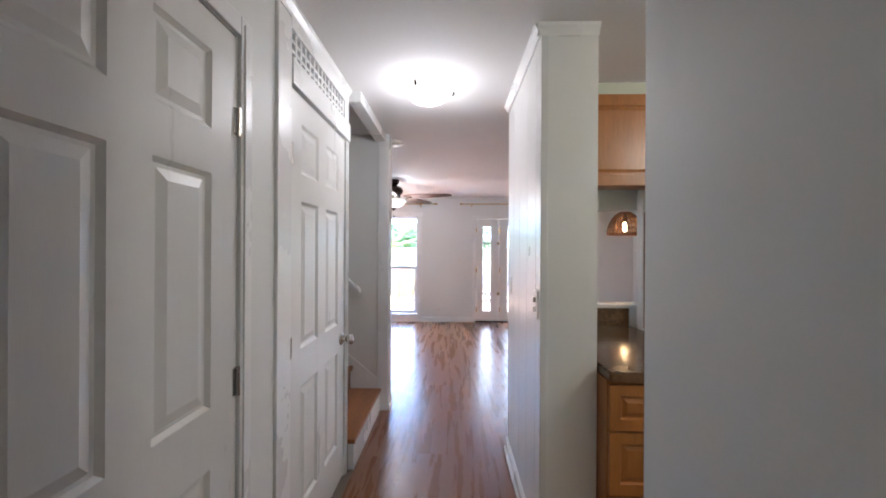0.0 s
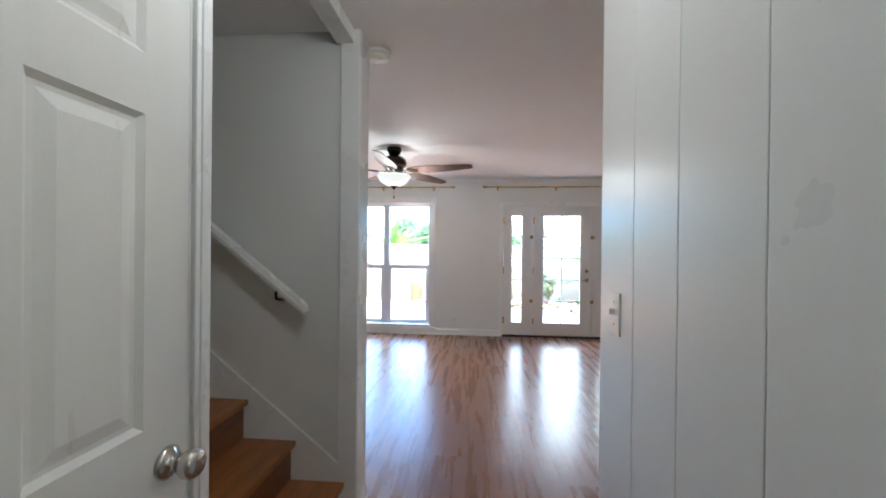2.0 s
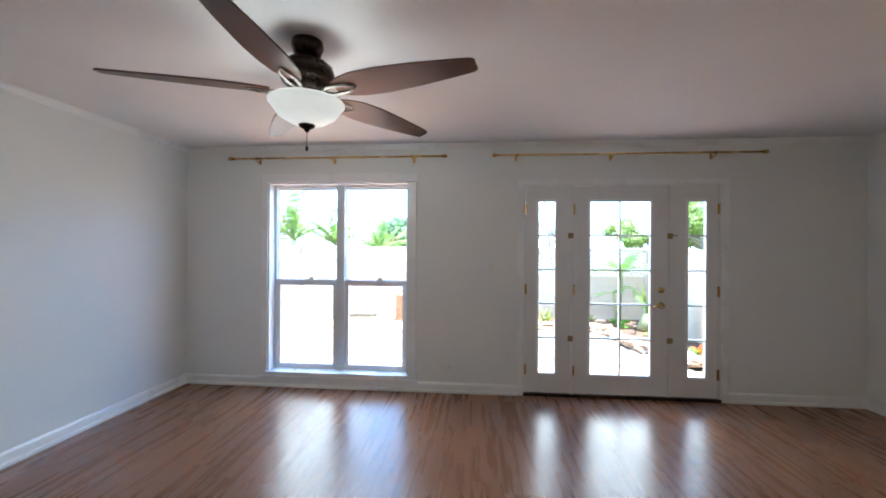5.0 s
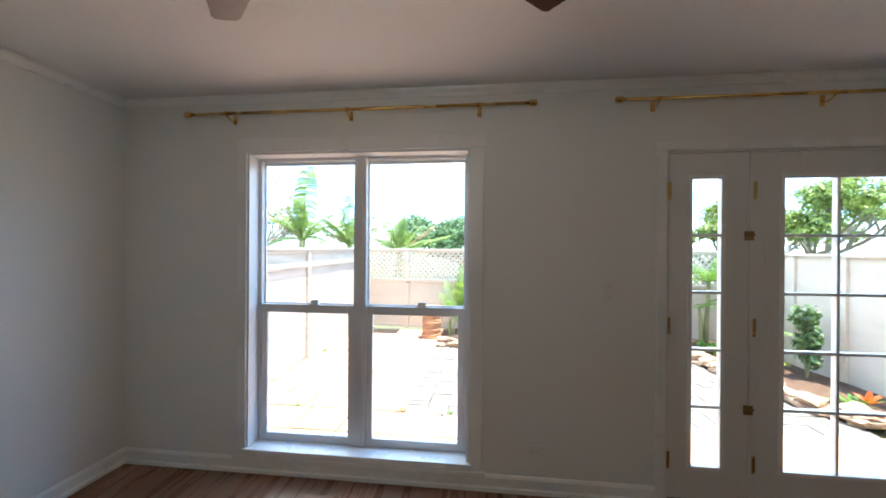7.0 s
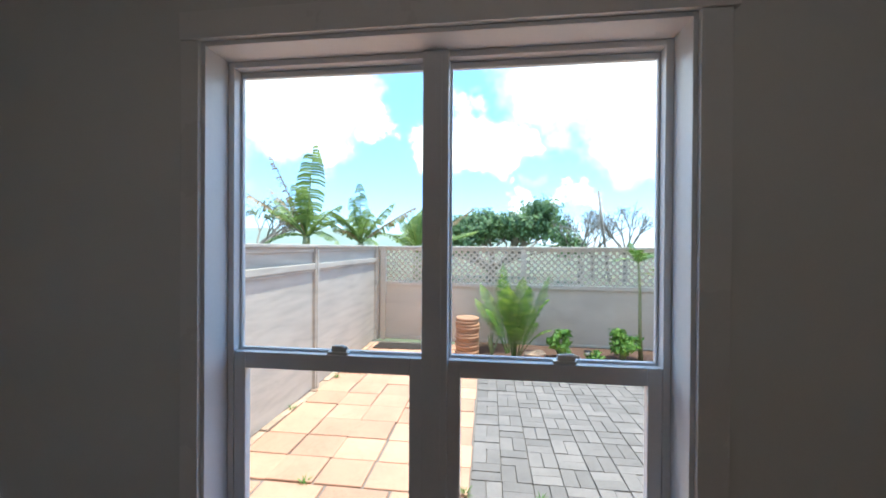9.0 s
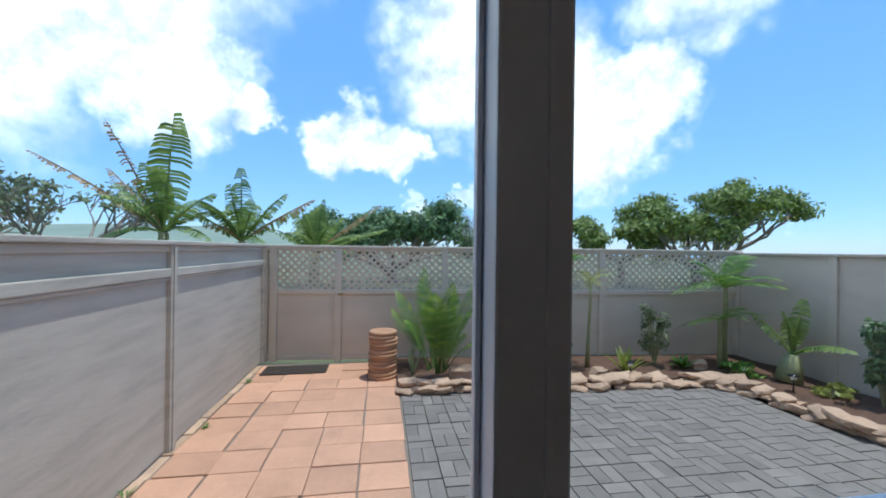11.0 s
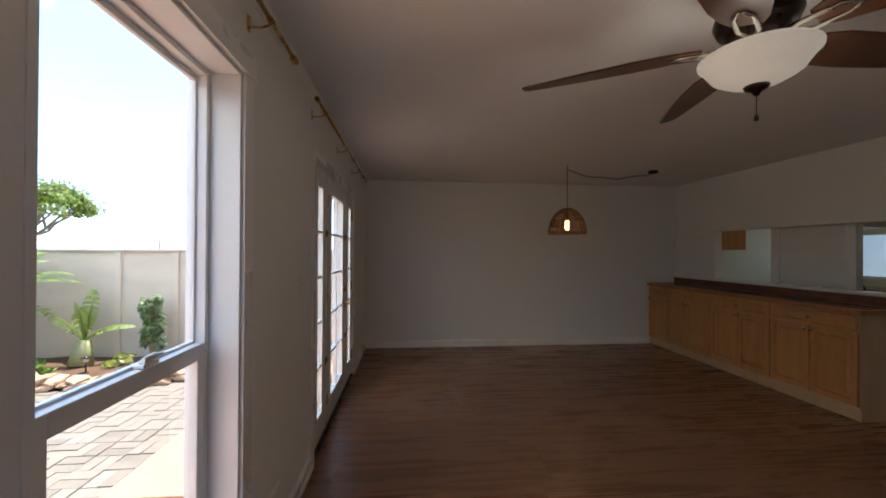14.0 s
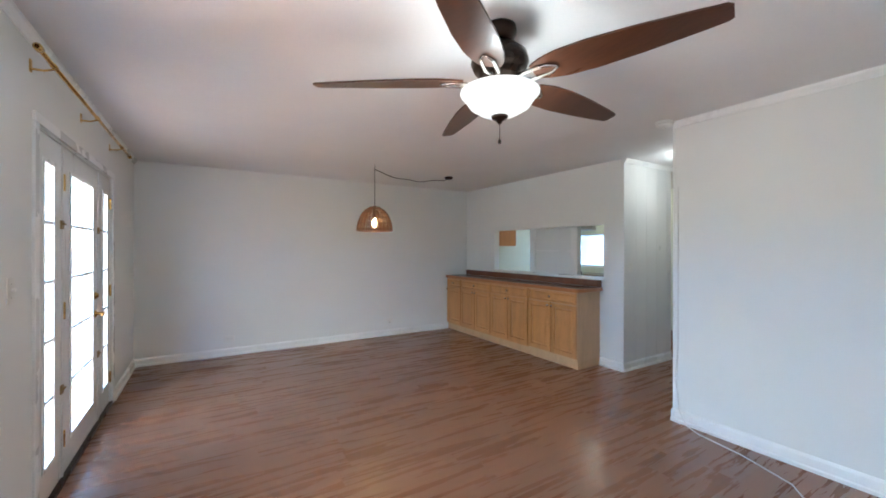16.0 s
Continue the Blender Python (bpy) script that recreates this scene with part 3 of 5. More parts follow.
glazed_leaf("sidelight", 0.470, 0.893, (0.588, 0.752), 1, "white sidelight with five panes beside the door", "sidelights")
glazed_leaf("sidelight", 1.812, 2.230, (1.955, 2.122), 1, "white sidelight with five panes beside the door", "sidelights")
leaf = glazed_leaf("door_3", 0.923, 1.784, (1.069, 1.628), 2, "closed white french door with ten glass panes")
bm = bmesh.new()
add_lathe(bm, [(0.028, 0.0), (0.028, -0.006), (0.018, -0.012), (0.016, -0.02)], (1.722, NORTH + 0.012, 1.026), 24, "Y")
bmesh.ops.recalc_face_normals(bm, faces=bm.faces)
part("deadbolt", bm, BRASS, leaf, "round brass deadbolt", True)
bm = bmesh.new()
add_lathe(bm, [(0.03, 0.0), (0.03, -0.006), (0.012, -0.012), (0.012, -0.05), (0.016, -0.056)], (1.722, NORTH + 0.012, 0.885), 24, "Y")
add_tube(bm, [(1.725, NORTH - 0.04, 0.885), (1.68, NORTH - 0.046, 0.888), (1.63, NORTH - 0.044, 0.882)], [0.01, 0.011, 0.007], 8)
bmesh.ops.recalc_face_normals(bm, faces=bm.faces)
part("lever_handle", bm, BRASS, leaf, "brass lever handle", True)
for i, (x, z) in enumerate(((0.893, 1.535), (0.893, 0.555), (1.80, 1.535), (1.80, 0.555))):
    s = thing("slide_bolt", (x, NORTH, z), "small tarnished slide bolt on the door frame", "bolt", "slide bolts")
    box("plate", (x - 0.024, NORTH + 0.003, z - 0.026), (x + 0.024, NORTH + 0.0115, z + 0.026), OLD_BRASS, s, 0.002)
    tube("rod", [(x - 0.018, NORTH - 0.002, z + 0.004), (x + (0.06 if i == 2 else 0.025), NORTH - 0.002, z + 0.004)], 0.006, OLD_BRASS, s)
bm = bmesh.new()
for p, q in (((DX0, NORTH + 0.004, 0.0), (0.466, NORTH + 0.15, DZ1)), ((2.234, NORTH + 0.004, 0.0), (DX1, NORTH + 0.15, DZ1)), ((0.466, NORTH + 0.004, DZ1 - 0.008), (2.234, NORTH + 0.15, DZ1)),
             ((0.897, NORTH + 0.006, 0.02), (0.919, NORTH + 0.1, DZ1 - 0.009)), ((1.788, NORTH + 0.006, 0.02), (1.808, NORTH + 0.1, DZ1 - 0.009))):
    add_box(bm, p, q)
tagged(part("door_frame", bm, DOOR), "white painted frame of the french door", "door frame", kind="structure")
structure("threshold", [((DX0 - 0.02, NORTH - 0.012, -0.011), (DX1 + 0.02, NORTH + 0.16, 0.026))], BRONZE, "dark metal threshold under the french door", "threshold", 0.004)

# ---- the double window ----
window = thing("window_1", ((WX0 + WX1) / 2, NORTH + 0.1, WZ0), "white twin double-hung window, shut", "window", kind="structure")
FY = NORTH + 0.103
bm = bmesh.new()
for p, q in (((WX0, NORTH - 0.004, WZ0), (WX0 + 0.014, FY + 0.08, WZ1)), ((WX1 - 0.014, NORTH - 0.004, WZ0), (WX1, FY + 0.08, WZ1)), ((WX0 + 0.014, NORTH - 0.004, WZ1 - 0.014), (WX1 - 0.014, FY + 0.08, WZ1)),
             ((WX0 + 0.014, FY, WZ0 + 0.02), (WX0 + 0.036, FY + 0.053, WZ1 - 0.014)), ((WX1 - 0.036, FY, WZ0 + 0.02), (WX1 - 0.014, FY + 0.053, WZ1 - 0.014)), ((WX0 + 0.036, FY, WZ1 - 0.034), (WX1 - 0.036, FY + 0.053, WZ1 - 0.014))):
    add_box(bm, p, q, 0.002)
part("window_frame", bm, SASH, window)
box("window_sill", (WX0 - 0.02, NORTH - 0.028, WZ0 - 0.02), (WX1 + 0.02, FY + 0.085, WZ0 + 0.02), TRIM, window, 0.006)
MX = -1.390
box("mullion", (MX - 0.041, FY - 0.012, WZ0 + 0.021), (MX + 0.041, FY + 0.075, WZ1 - 0.015), SASH, window, 0.004)
box("mullion_ridge", (MX + 0.012, FY - 0.016, WZ0 + 0.022), (MX + 0.02, FY - 0.011, WZ1 - 0.016), SASH, window, 0.001)
for a, b in ((WX0 + 0.037, MX - 0.042), (MX + 0.042, WX1 - 0.037)):
    for kind, y, z0, z1, st, top, low, th in (("lower_sash", FY + 0.002, WZ0 + 0.022, 1.072, 0.04, 0.055, 0.05, 0.03), ("upper_sash", FY + 0.034, 1.045, WZ1 - 0.036, 0.007, 0.02, 0.035, 0.017)):
        bm = bmesh.new()
        for p, q in (((a, y, z0), (a + st, y + th, z1)), ((b - st, y, z0), (b, y + th, z1)), ((a + st, y, z0), (b - st, y + th, z0 + low)), ((a + st, y, z1 - top), (b - st, y + th, z1))):
            add_box(bm, p, q, 0.003)
        sash = part(kind, bm, SASH, window)
        g = box("pane", (a + st - 0.004, y + 0.007, z0 + low - 0.004), (b - st + 0.004, y + 0.010, z1 - top + 0.004), GLASS, sash)
        g.visible_shadow = False
    c = (a + b) / 2 + 0.04
    bm = bmesh.new()
    add_box(bm, (c - 0.035, FY + 0.004, 1.0725), (c + 0.035, FY + 0.032, 1.082), 0.002)
    add_box(bm, (c - 0.022, FY + 0.008, 1.082), (c + 0.03, FY + 0.026, 1.092), 0.002)
    add_tube(bm, [(c - 0.02, FY + 0.014, 1.095), (c + 0.02, FY + 0.01, 1.098), (c + 0.04, FY - 0.004, 1.098)], [0.006, 0.007, 0.004], 8)
    part("sash_lock", bm, PLASTIC, window, "white sash lock")

# kitchen window, frosted by daylight
kw = thing("window_2", (2.87, -0.4, 1.02), "small white framed kitchen window", "window", kind="structure")
bm = bmesh.new()
for p, q in (((2.45, -0.43, 1.02), (2.49, -0.36, 1.72)), ((3.26, -0.43, 1.02), (3.3, -0.36, 1.72)), ((2.49, -0.43, 1.02), (3.26, -0.36, 1.06)), ((2.49, -0.43, 1.68), (3.26, -0.36, 1.72))):
    add_box(bm, p, q, 0.003)
part("window_frame", bm, SASH, kw)
g = box("pane", (2.48, -0.40, 1.05), (3.27, -0.396, 1.69), GLASS, kw)
g.visible_shadow = False


# ---- stairs ----
stairs = thing("staircase", (-1.3, 2.6, 0.0), "wooden stairs with honey treads against the wall", "stairs", kind="structure")
for k in range(1, 10):
    nose, top = -0.62 - 0.249 * (k - 1), 0.195 * k
    box("tread", (nose - 0.285, 2.152, top - 0.028), (nose, SY0 - 0.018, top), STAIR, stairs, 0.006)
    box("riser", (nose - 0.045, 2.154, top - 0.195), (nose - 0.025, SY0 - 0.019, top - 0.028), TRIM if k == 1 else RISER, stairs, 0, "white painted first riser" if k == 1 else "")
box("edge_strip", (-0.643, 2.151, 0.0), (-0.627, SY0 - 0.018, 0.166), TRIM, stairs, 0.003, "white painted edge of the first step")
bm = bmesh.new()
add_prism(bm, [(-0.66, 0.0), (-0.66, 0.285), (-0.77, 0.375), (-2.7, 1.909), (-2.9, 1.909), (-2.9, 0.0)], SY0 - 0.016, SY0 - 0.001, "Y")
part("skirt_board", bm, TRIM, stairs, "white painted skirt board")
rail = thing("handrail", (-1.3, SY0 - 0.06, 1.4), "white painted wooden handrail on wall brackets", "handrail")
bm = bmesh.new()
sl = 0.809
for off, half, th in ((0.0, 0.03, 0.012), (0.018, 0.022, 0.009)):
    y0, y1 = SY0 - 0.075 - half, SY0 - 0.075 + half
    a, b = Vector((-0.795, 0, 1.045 + off)), Vector((-2.75, 0, 1.045 + off + sl * 1.945))
    add_prism(bm, [(a.x, a.z), (a.x - 0.01, a.z + th + 0.01), (b.x, b.z + th), (b.x, b.z - th), (a.x - 0.02, a.z - th + 0.016)], y0, y1, "Y")
part("rail", bm, TRIM, rail)
for x in (-0.95, -1.75, -2.55):
    z = 1.03 + sl * (-0.805 - x)
    tube("bracket", [(x, SY0 - 0.075, z - 0.01), (x, SY0 - 0.07, z - 0.045), (x, SY0 - 0.003, z - 0.06)], 0.008, BRONZE, rail)


# ---- hall and living room things ----
def ceiling_fan():
    f = thing("ceiling_fan", FAN, "bronze five-blade ceiling fan with lit glass bowl", "ceiling fan")
    x, y, z = FAN
    lathe("canopy", [(0.075, 0.0095), (0.076, 0.0), (0.078, -0.02), (0.062, -0.06), (0.03, -0.075), (0.022, -0.09)], FAN, BRONZE, f)
    lathe("motor_housing", [(0.05, -0.08), (0.09, -0.09), (0.125, -0.12), (0.135, -0.16), (0.12, -0.195), (0.1, -0.2), (0.1, -0.215), (0.085, -0.24), (0.06, -0.25)], FAN, BRONZE, f, 40)
    lathe("light_collar", [(0.05, -0.24), (0.07, -0.25), (0.075, -0.27), (0.06, -0.285)], FAN, NICKEL, f)
    for i in range(5):
        a = radians(56 + 72 * i)
        m = Matrix.Translation((x, y, z - 0.245)) @ Matrix.Rotation(a, 4, "Z") @ Matrix.Rotation(radians(-12), 4, "X")
        bm = bmesh.new()
        rows = [(0.17, 0.045), (0.22, 0.07), (0.3, 0.088), (0.42, 0.092), (0.6, 0.078), (0.78, 0.055), (0.86, 0.042), (0.875, 0.03)]
        outline = [(r, -h) for r, h in rows] + [(r, h * 0.95) for r, h in rows[::-1]]
        lo = [bm.verts.new(m @ Vector((p[0], p[1], -0.004))) for p in outline]
        hi = [bm.verts.new(m @ Vector((p[0], p[1], 0.004))) for p in outline]
        for k in range(len(lo)):
            bm.faces.new((lo[k], lo[(k + 1) % len(lo)], hi[(k + 1) % len(lo)], hi[k]))
        bm.faces.new(lo[::-1])
        bm.faces.new(hi)
        blade = part("blade", bm, BLADE, f, "walnut-brown fan blade")
        bm = bmesh.new()
        for s in (-1, 1):
            add_tube(bm, [m @ Vector((0.09, 0.012 * s, -0.006)), m @ Vector((0.15, 0.03 * s, -0.012)), m @ Vector((0.24, 0.028 * s, -0.008)), m @ Vector((0.28, 0.004 * s, -0.007))], [0.011, 0.009, 0.008, 0.005], 8)
        bmesh.ops.recalc_face_normals(bm, faces=bm.faces)
        part("blade_arm", bm, NICKEL, blade, "curved nickel blade arm", True)
    bowl = lathe("bowl", [(0.06, -0.288), (0.176, -0.290), (0.184, -0.296), (0.183, -0.304), (0.174, -0.308), (0.166, -0.322), (0.138, -0.362), (0.09, -0.391), (0.03, -0.405)], FAN, OPAL_FAN, f, 48, label="lit white alabaster glass bowl")
    bowl.visible_shadow = False
    lathe("finial", [(0.04, -0.405), (0.036, -0.416), (0.016, -0.426), (0.008, -0.44)], FAN, BRONZE, f, 20)
    tube("pull_chain", [(x, y, z - 0.435), (x, y, z - 0.51)], 0.0015, BRONZE, f, 6)
    lathe("pull_knob", [(0.003, -0.508), (0.007, -0.518), (0.008, -0.528), (0.003, -0.535)], FAN, BRONZE, f, 12)


ceiling_fan()


def hall_light():
    h = thing("ceiling_light", HALL_LIGHT, "lit frosted glass bowl light on the ceiling", "ceiling light")
    lathe("ceiling_plate", [(0.12, 0.0), (0.12, -0.02), (0.10, -0.03)], HALL_LIGHT, NICKEL, h)
    b = lathe("bowl", [(0.15, -0.035), (0.153, -0.042), (0.142, -0.062), (0.104, -0.096), (0.045, -0.115), (0.013, -0.118)], HALL_LIGHT, OPAL, h, 40, label="lit frosted glass bowl")
    b.visible_shadow = False
    for i in range(3):
        a = radians(5 + 120 * i)
        p = HALL_LIGHT + Vector((0.153 * math.cos(a), 0.153 * math.sin(a), -0.045))
        bm = bmesh.new()
        add_lathe(bm, [(0.004, -0.02), (0.010, -0.012), (0.011, 0.0), (0.008, 0.012)], p, 12)
        part("clip", bm, BRONZE, h, "dark metal clip", True)


hall_light()


def pendant():
    p = thing("pendant_lamp", PENDANT, "brown woven wicker dome pendant with lit bulb", "pendant lamp")
    top = PENDANT + Vector((0, 0, 0.31))
    R = 0.212
    for i in range(44):
        a = 2 * math.pi * i / 44
        pts = [(PENDANT.x + math.cos(a) * R * math.cos(e) * (1 if e > 0.05 else 0.985), PENDANT.y + math.sin(a) * R * math.cos(e), PENDANT.z + 0.3 * math.sin(e)) for e in (0.0, 0.2, 0.45, 0.7, 0.95, 1.2, 1.42)]
        tube("cane", pts, [0.0085, 0.0085, 0.008, 0.007, 0.006, 0.004, 0.003], WICKER if i % 2 else WICKER_PALE, p, 5)
    for e in (0.0, 0.05, 0.3, 0.55, 0.8, 1.05, 1.3):
        bm = bmesh.new()
        r, z = R * math.cos(e) + 0.004, PENDANT.z + 0.3 * math.sin(e)
        add_tube(bm, [(PENDANT.x + r * math.cos(k * math.pi / 18), PENDANT.y + r * math.sin(k * math.pi / 18), z) for k in range(37)], 0.006, 5)
        part("weave_ring", bm, WICKER, p, "", True)
    lathe("socket", [(0.022, 0.16), (0.024, 0.2), (0.02, 0.27), (0.008, 0.31)], PENDANT, CORD, p, 16)
    b = lathe("bulb", [(0.012, 0.16), (0.02, 0.14), (0.032, 0.1), (0.03, 0.07), (0.016, 0.045), (0.004, 0.04)], PENDANT, BULB, p, 20, label="lit clear filament bulb")
    b.visible_shadow = False
    tube("cord", [top, (top.x, top.y, H - 0.06)], 0.004, CORD, p, 6)
    bm = bmesh.new()
    add_tube(bm, [(top.x, top.y, H), (top.x, top.y, H - 0.058), (top.x + 0.012, top.y, H - 0.07), (top.x + 0.022, top.y, H - 0.058)], 0.004, 6)
    part("ceiling_hook", bm, CORD, p, "", True)
    end = Vector((2.43, 3.50, H - 0.03))
    start = Vector((top.x, top.y, H - 0.06))
    pts = []
    for i in range(17):
        k = i / 16
        q = start.lerp(end, k)
        q.z -= 0.10 * 4 * k * (1 - k) * (1.0 - 0.35 * k) - 0.008 * math.sin(k * 19)
        q.x += 0.012 * math.sin(k * 14)
        pts.append(q)
    tube("swag_cord", pts, 0.0045, CORD, p, 6)
    lathe("ceiling_canopy", [(0.06, 0.03), (0.062, 0.015), (0.05, 0.0), (0.015, -0.008)], end, BRONZE, p, 24)


pendant()


def curtain_rod(x0, x1, brackets):
    r = thing("curtain_rod", ((x0 + x1) / 2, 7.115, 2.29), "thin brass curtain rod on wall brackets", "curtain rod", "curtain rods")
    tube("rod", [(x0, 7.115, 2.29), (x1, 7.115, 2.29)], 0.0095, BRASS, r, 14)
    for x, d in ((x0, -1), (x1, 1)):
        bm = bmesh.new()
        add_lathe(bm, [(0.016, 0.0), (0.017, 0.006), (0.017, 0.034), (0.012, 0.04)], (x - (0.04 if d > 0 else 0), 7.115, 2.29), 16, "X")
        bmesh.ops.recalc_face_normals(bm, faces=bm.faces)
        part("end_cap", bm, BRASS, r, "", True)
    for x in brackets:
        bm = bmesh.new()
        add_box(bm, (x - 0.012, NORTH - 0.005, 2.245), (x + 0.012, NORTH, 2.305), 0.001)
        add_tube(bm, [(x, NORTH - 0.003, 2.26), (x, NORTH - 0.05, 2.262), (x, 7.115, 2.276), (x, 7.100, 2.29)], 0.005, 6)
        add_tube(bm, [(x - 0.012, 7.115, 2.29), (x + 0.012, 7.115, 2.29)], 0.0135, 10)
        part("bracket", bm, BRASS, r)


curtain_rod(-2.48, -0.29, (-2.2, -1.42, -0.62))
curtain_rod(0.142, 2.588, (0.37, 1.25, 2.15))


def wall_plate(name, at, axis, side, kind, label, width=0.072, height=0.116):
    """A switch or socket plate on a wall. axis: the wall's normal; side: the way it faces."""
    s = thing(name, at, label, "switch" if kind != "outlet" else "outlet", name + "s")
    def slab(pname, u, v, du, dv, d0, d1, m, bev=0.001):
        if axis == "X":
            box(pname, (at[0] + side * d0, at[1] + u - du, at[2] + v - dv), (at[0] + side * d1, at[1] + u + du, at[2] + v + dv), m, s, bev)
        else:
            box(pname, (at[0] + u - du, at[1] + side * d0, at[2] + v - dv), (at[0] + u + du, at[1] + side * d1, at[2] + v + dv), m, s, bev)
    slab("plate", 0, 0, width / 2, height / 2, 0.0, 0.006, PLASTIC, 0.003)
    if kind == "outlet":
        for k in (-0.02, 0.02):
            u, v = (k, 0) if width > height else (0, k)
            slab("socket", u, v, 0.014, 0.014, 0.0055, 0.0085, PLASTIC, 0.002)
            slab("slot", u - 0.005, v, 0.001, 0.005, 0.0083, 0.0089, CORD, 0)
            slab("slot", u + 0.005, v, 0.001, 0.005, 0.0083, 0.0089, CORD, 0)
    elif kind == "toggle":
        slab("toggle", 0, 0.004, 0.004, 0.008, 0.0055, 0.02, PLASTIC)
        for k in (-0.03, 0.03):
            slab("screw", 0, k, 0.003, 0.003, 0.0055, 0.007, NICKEL)
    else:
        for k in (-0.022, 0.022):
            slab("knob", 0, k, 0.012, 0.012, 0.0055, 0.02, PLASTIC, 0.004)


wall_plate("light_switch", (HX1, 2.30, 1.185), "X", -1, "toggle", "white toggle switch on the panelled wall")
wall_plate("dimmer_switch", (HX1, 1.515, 1.165), "X", -1, "knobs", "white plate with two switches on panelling", 0.08, 0.13)
wall_plate("light_switch", (0.146, NORTH, 1.21), "Y", -1, "toggle", "white toggle switch beside the french door")
wall_plate("wall_outlet", (-0.28, NORTH, 0.25), "Y", -1, "outlet", "white wall socket above the baseboard", 0.116, 0.072)
wall_plate("wall_outlet", (EAST, 6.215, 0.222), "X", -1, "outlet", "white wall socket above the baseboard", 0.116, 0.072)
wall_plate("wall_outlet", (EAST, 3.95, 0.232), "X", -1, "outlet", "white wall socket above the baseboard", 0.072, 0.072)

sd = thing("smoke_detector", (-0.53, 3.30, H), "round white smoke detector on the ceiling", "smoke detector")
lathe("base", [(0.07, 0.0), (0.07, -0.012), (0.066, -0.016)], (-0.53, 3.30, H), PLASTIC, sd)
lathe("cover", [(0.064, -0.016), (0.062, -0.03), (0.045, -0.042), (0.015, -0.044)], (-0.53, 3.30, H), PLASTIC, sd)
lathe("test_button", [(0.012, -0.043), (0.011, -0.047), (0.003, -0.048)], (-0.515, 3.285, H), PLASTIC, sd, 16)
cable = thing("white_cable", (-0.7, SY1 + 0.03, 0.0), "loose white cable down the wall and floor", "cable")
pts = [(SX - 0.03, SY1 + 0.006, 1.9), (SX - 0.028, SY1 + 0.006, 1.2), (SX - 0.03, SY1 + 0.008, 0.6), (SX - 0.012, SY1 + 0.01, 0.35), (SX - 0.05, SY1 + 0.034, 0.12), (SX - 0.12, SY1 + 0.06, 0.02), (-0.8, SY1 + 0.10, 0.005), (-1.1, SY1 + 0.17, 0.005), (-1.4, SY1 + 0.30, 0.005), (-1.55, SY1 + 0.5, 0.005), (-1.7, SY1 + 0.8, 0.005)]
tube("cable", pts, 0.0045, WHITE_CORD, cable, 6)


# ---- cabinets ----
def framed_front(name, a, b, y, z0, z1, mat, parent, side, flat=0.05, label=""):
    """A drawer front or door: a frame round a raised panel, facing side (+1 or -1) along y."""
    bm = bmesh.new()
    t = 0.02 * side
    loops = []
    for inset, d in ((0, 0), (0, t), (flat, t), (flat + 0.006, t * 0.45), (flat + 0.014, t * 0.45), (flat + 0.03, t * 0.85)):
        loops.append([bm.verts.new((p, y + d, q)) for p, q in ((a + inset, z0 + inset), (b - inset, z0 + inset), (b - inset, z1 - inset), (a + inset, z1 - inset))])
    for l, m in zip(loops, loops[1:]):
        for i in range(4):
            bm.faces.new((l[i], l[(i + 1) % 4], m[(i + 1) % 4], m[i]))
    bm.faces.new(loops[-1])
    bm.faces.new(loops[0][::-1])
    bmesh.ops.recalc_face_normals(bm, faces=bm.faces)
    return part(name, bm, mat, parent, label)


def small_knob(at, side, parent):
    bm = bmesh.new()
    add_lathe(bm, [(0.007, 0.0), (0.006, 0.012 * side), (0.014, 0.018 * side), (0.015, 0.026 * side), (0.006, 0.03 * side)], at, 14, "Y")
    bmesh.ops.recalc_face_normals(bm, faces=bm.faces)
    part("knob", bm, NICKEL, parent, "round nickel knob", True)


CF = 2.84
units = [(0.705, 1.485), (1.487, 2.275), (2.277, 3.065), (3.067, EAST - 0.004)]
for i, (a, b) in enumerate(units):
    u = thing("base_cabinet", ((a + b) / 2, 2.65, 0.0), "maple base cabinet with " + ("one door" if i == 3 else "two doors") + " and one drawer", "cabinet", "sideboard cabinets")
    box("body", (a, KY + 0.003, 0.10), (b, CF, 0.892), MAPLE_SIDE if i == 0 else MAPLE, u, 0.002)
    box("toe_kick", (a + 0.0, KY + 0.003, 0.0), (b, CF - 0.012, 0.099), MAPLE_SIDE, u, 0.002)
    front = framed_front("drawer_front", a + 0.008, b - 0.008, CF, 0.745, 0.88, MAPLE, u, 1, 0.012)
    small_knob(((a + b) / 2, CF + 0.018, 0.812), 1, front)
    cuts = [a, b] if i == 3 else [a, (a + b) / 2, b]
    for k, (c, d) in enumerate(zip(cuts, cuts[1:])):
        dr = framed_front("door", c + 0.006, d - 0.006, CF, 0.125, 0.735, MAPLE, u, 1, 0.05)
        small_knob(((d - 0.03) if k == 0 else (c + 0.03), CF + 0.02, 0.70), 1, dr)
top = thing("sideboard_counter", (2.1, 2.65, 0.893), "red-brown tiled countertop on maple cabinets", "countertop")
box("edge_strip", (0.68, CF + 0.02, 0.893), (EAST - 0.004, CF + 0.045, 0.937), STAIR, top, 0.004, "reddish wooden edge")
box("edge_strip", (0.665, KY + 0.003, 0.893), (0.68, CF + 0.045, 0.937), STAIR, top, 0.004, "reddish wooden edge")
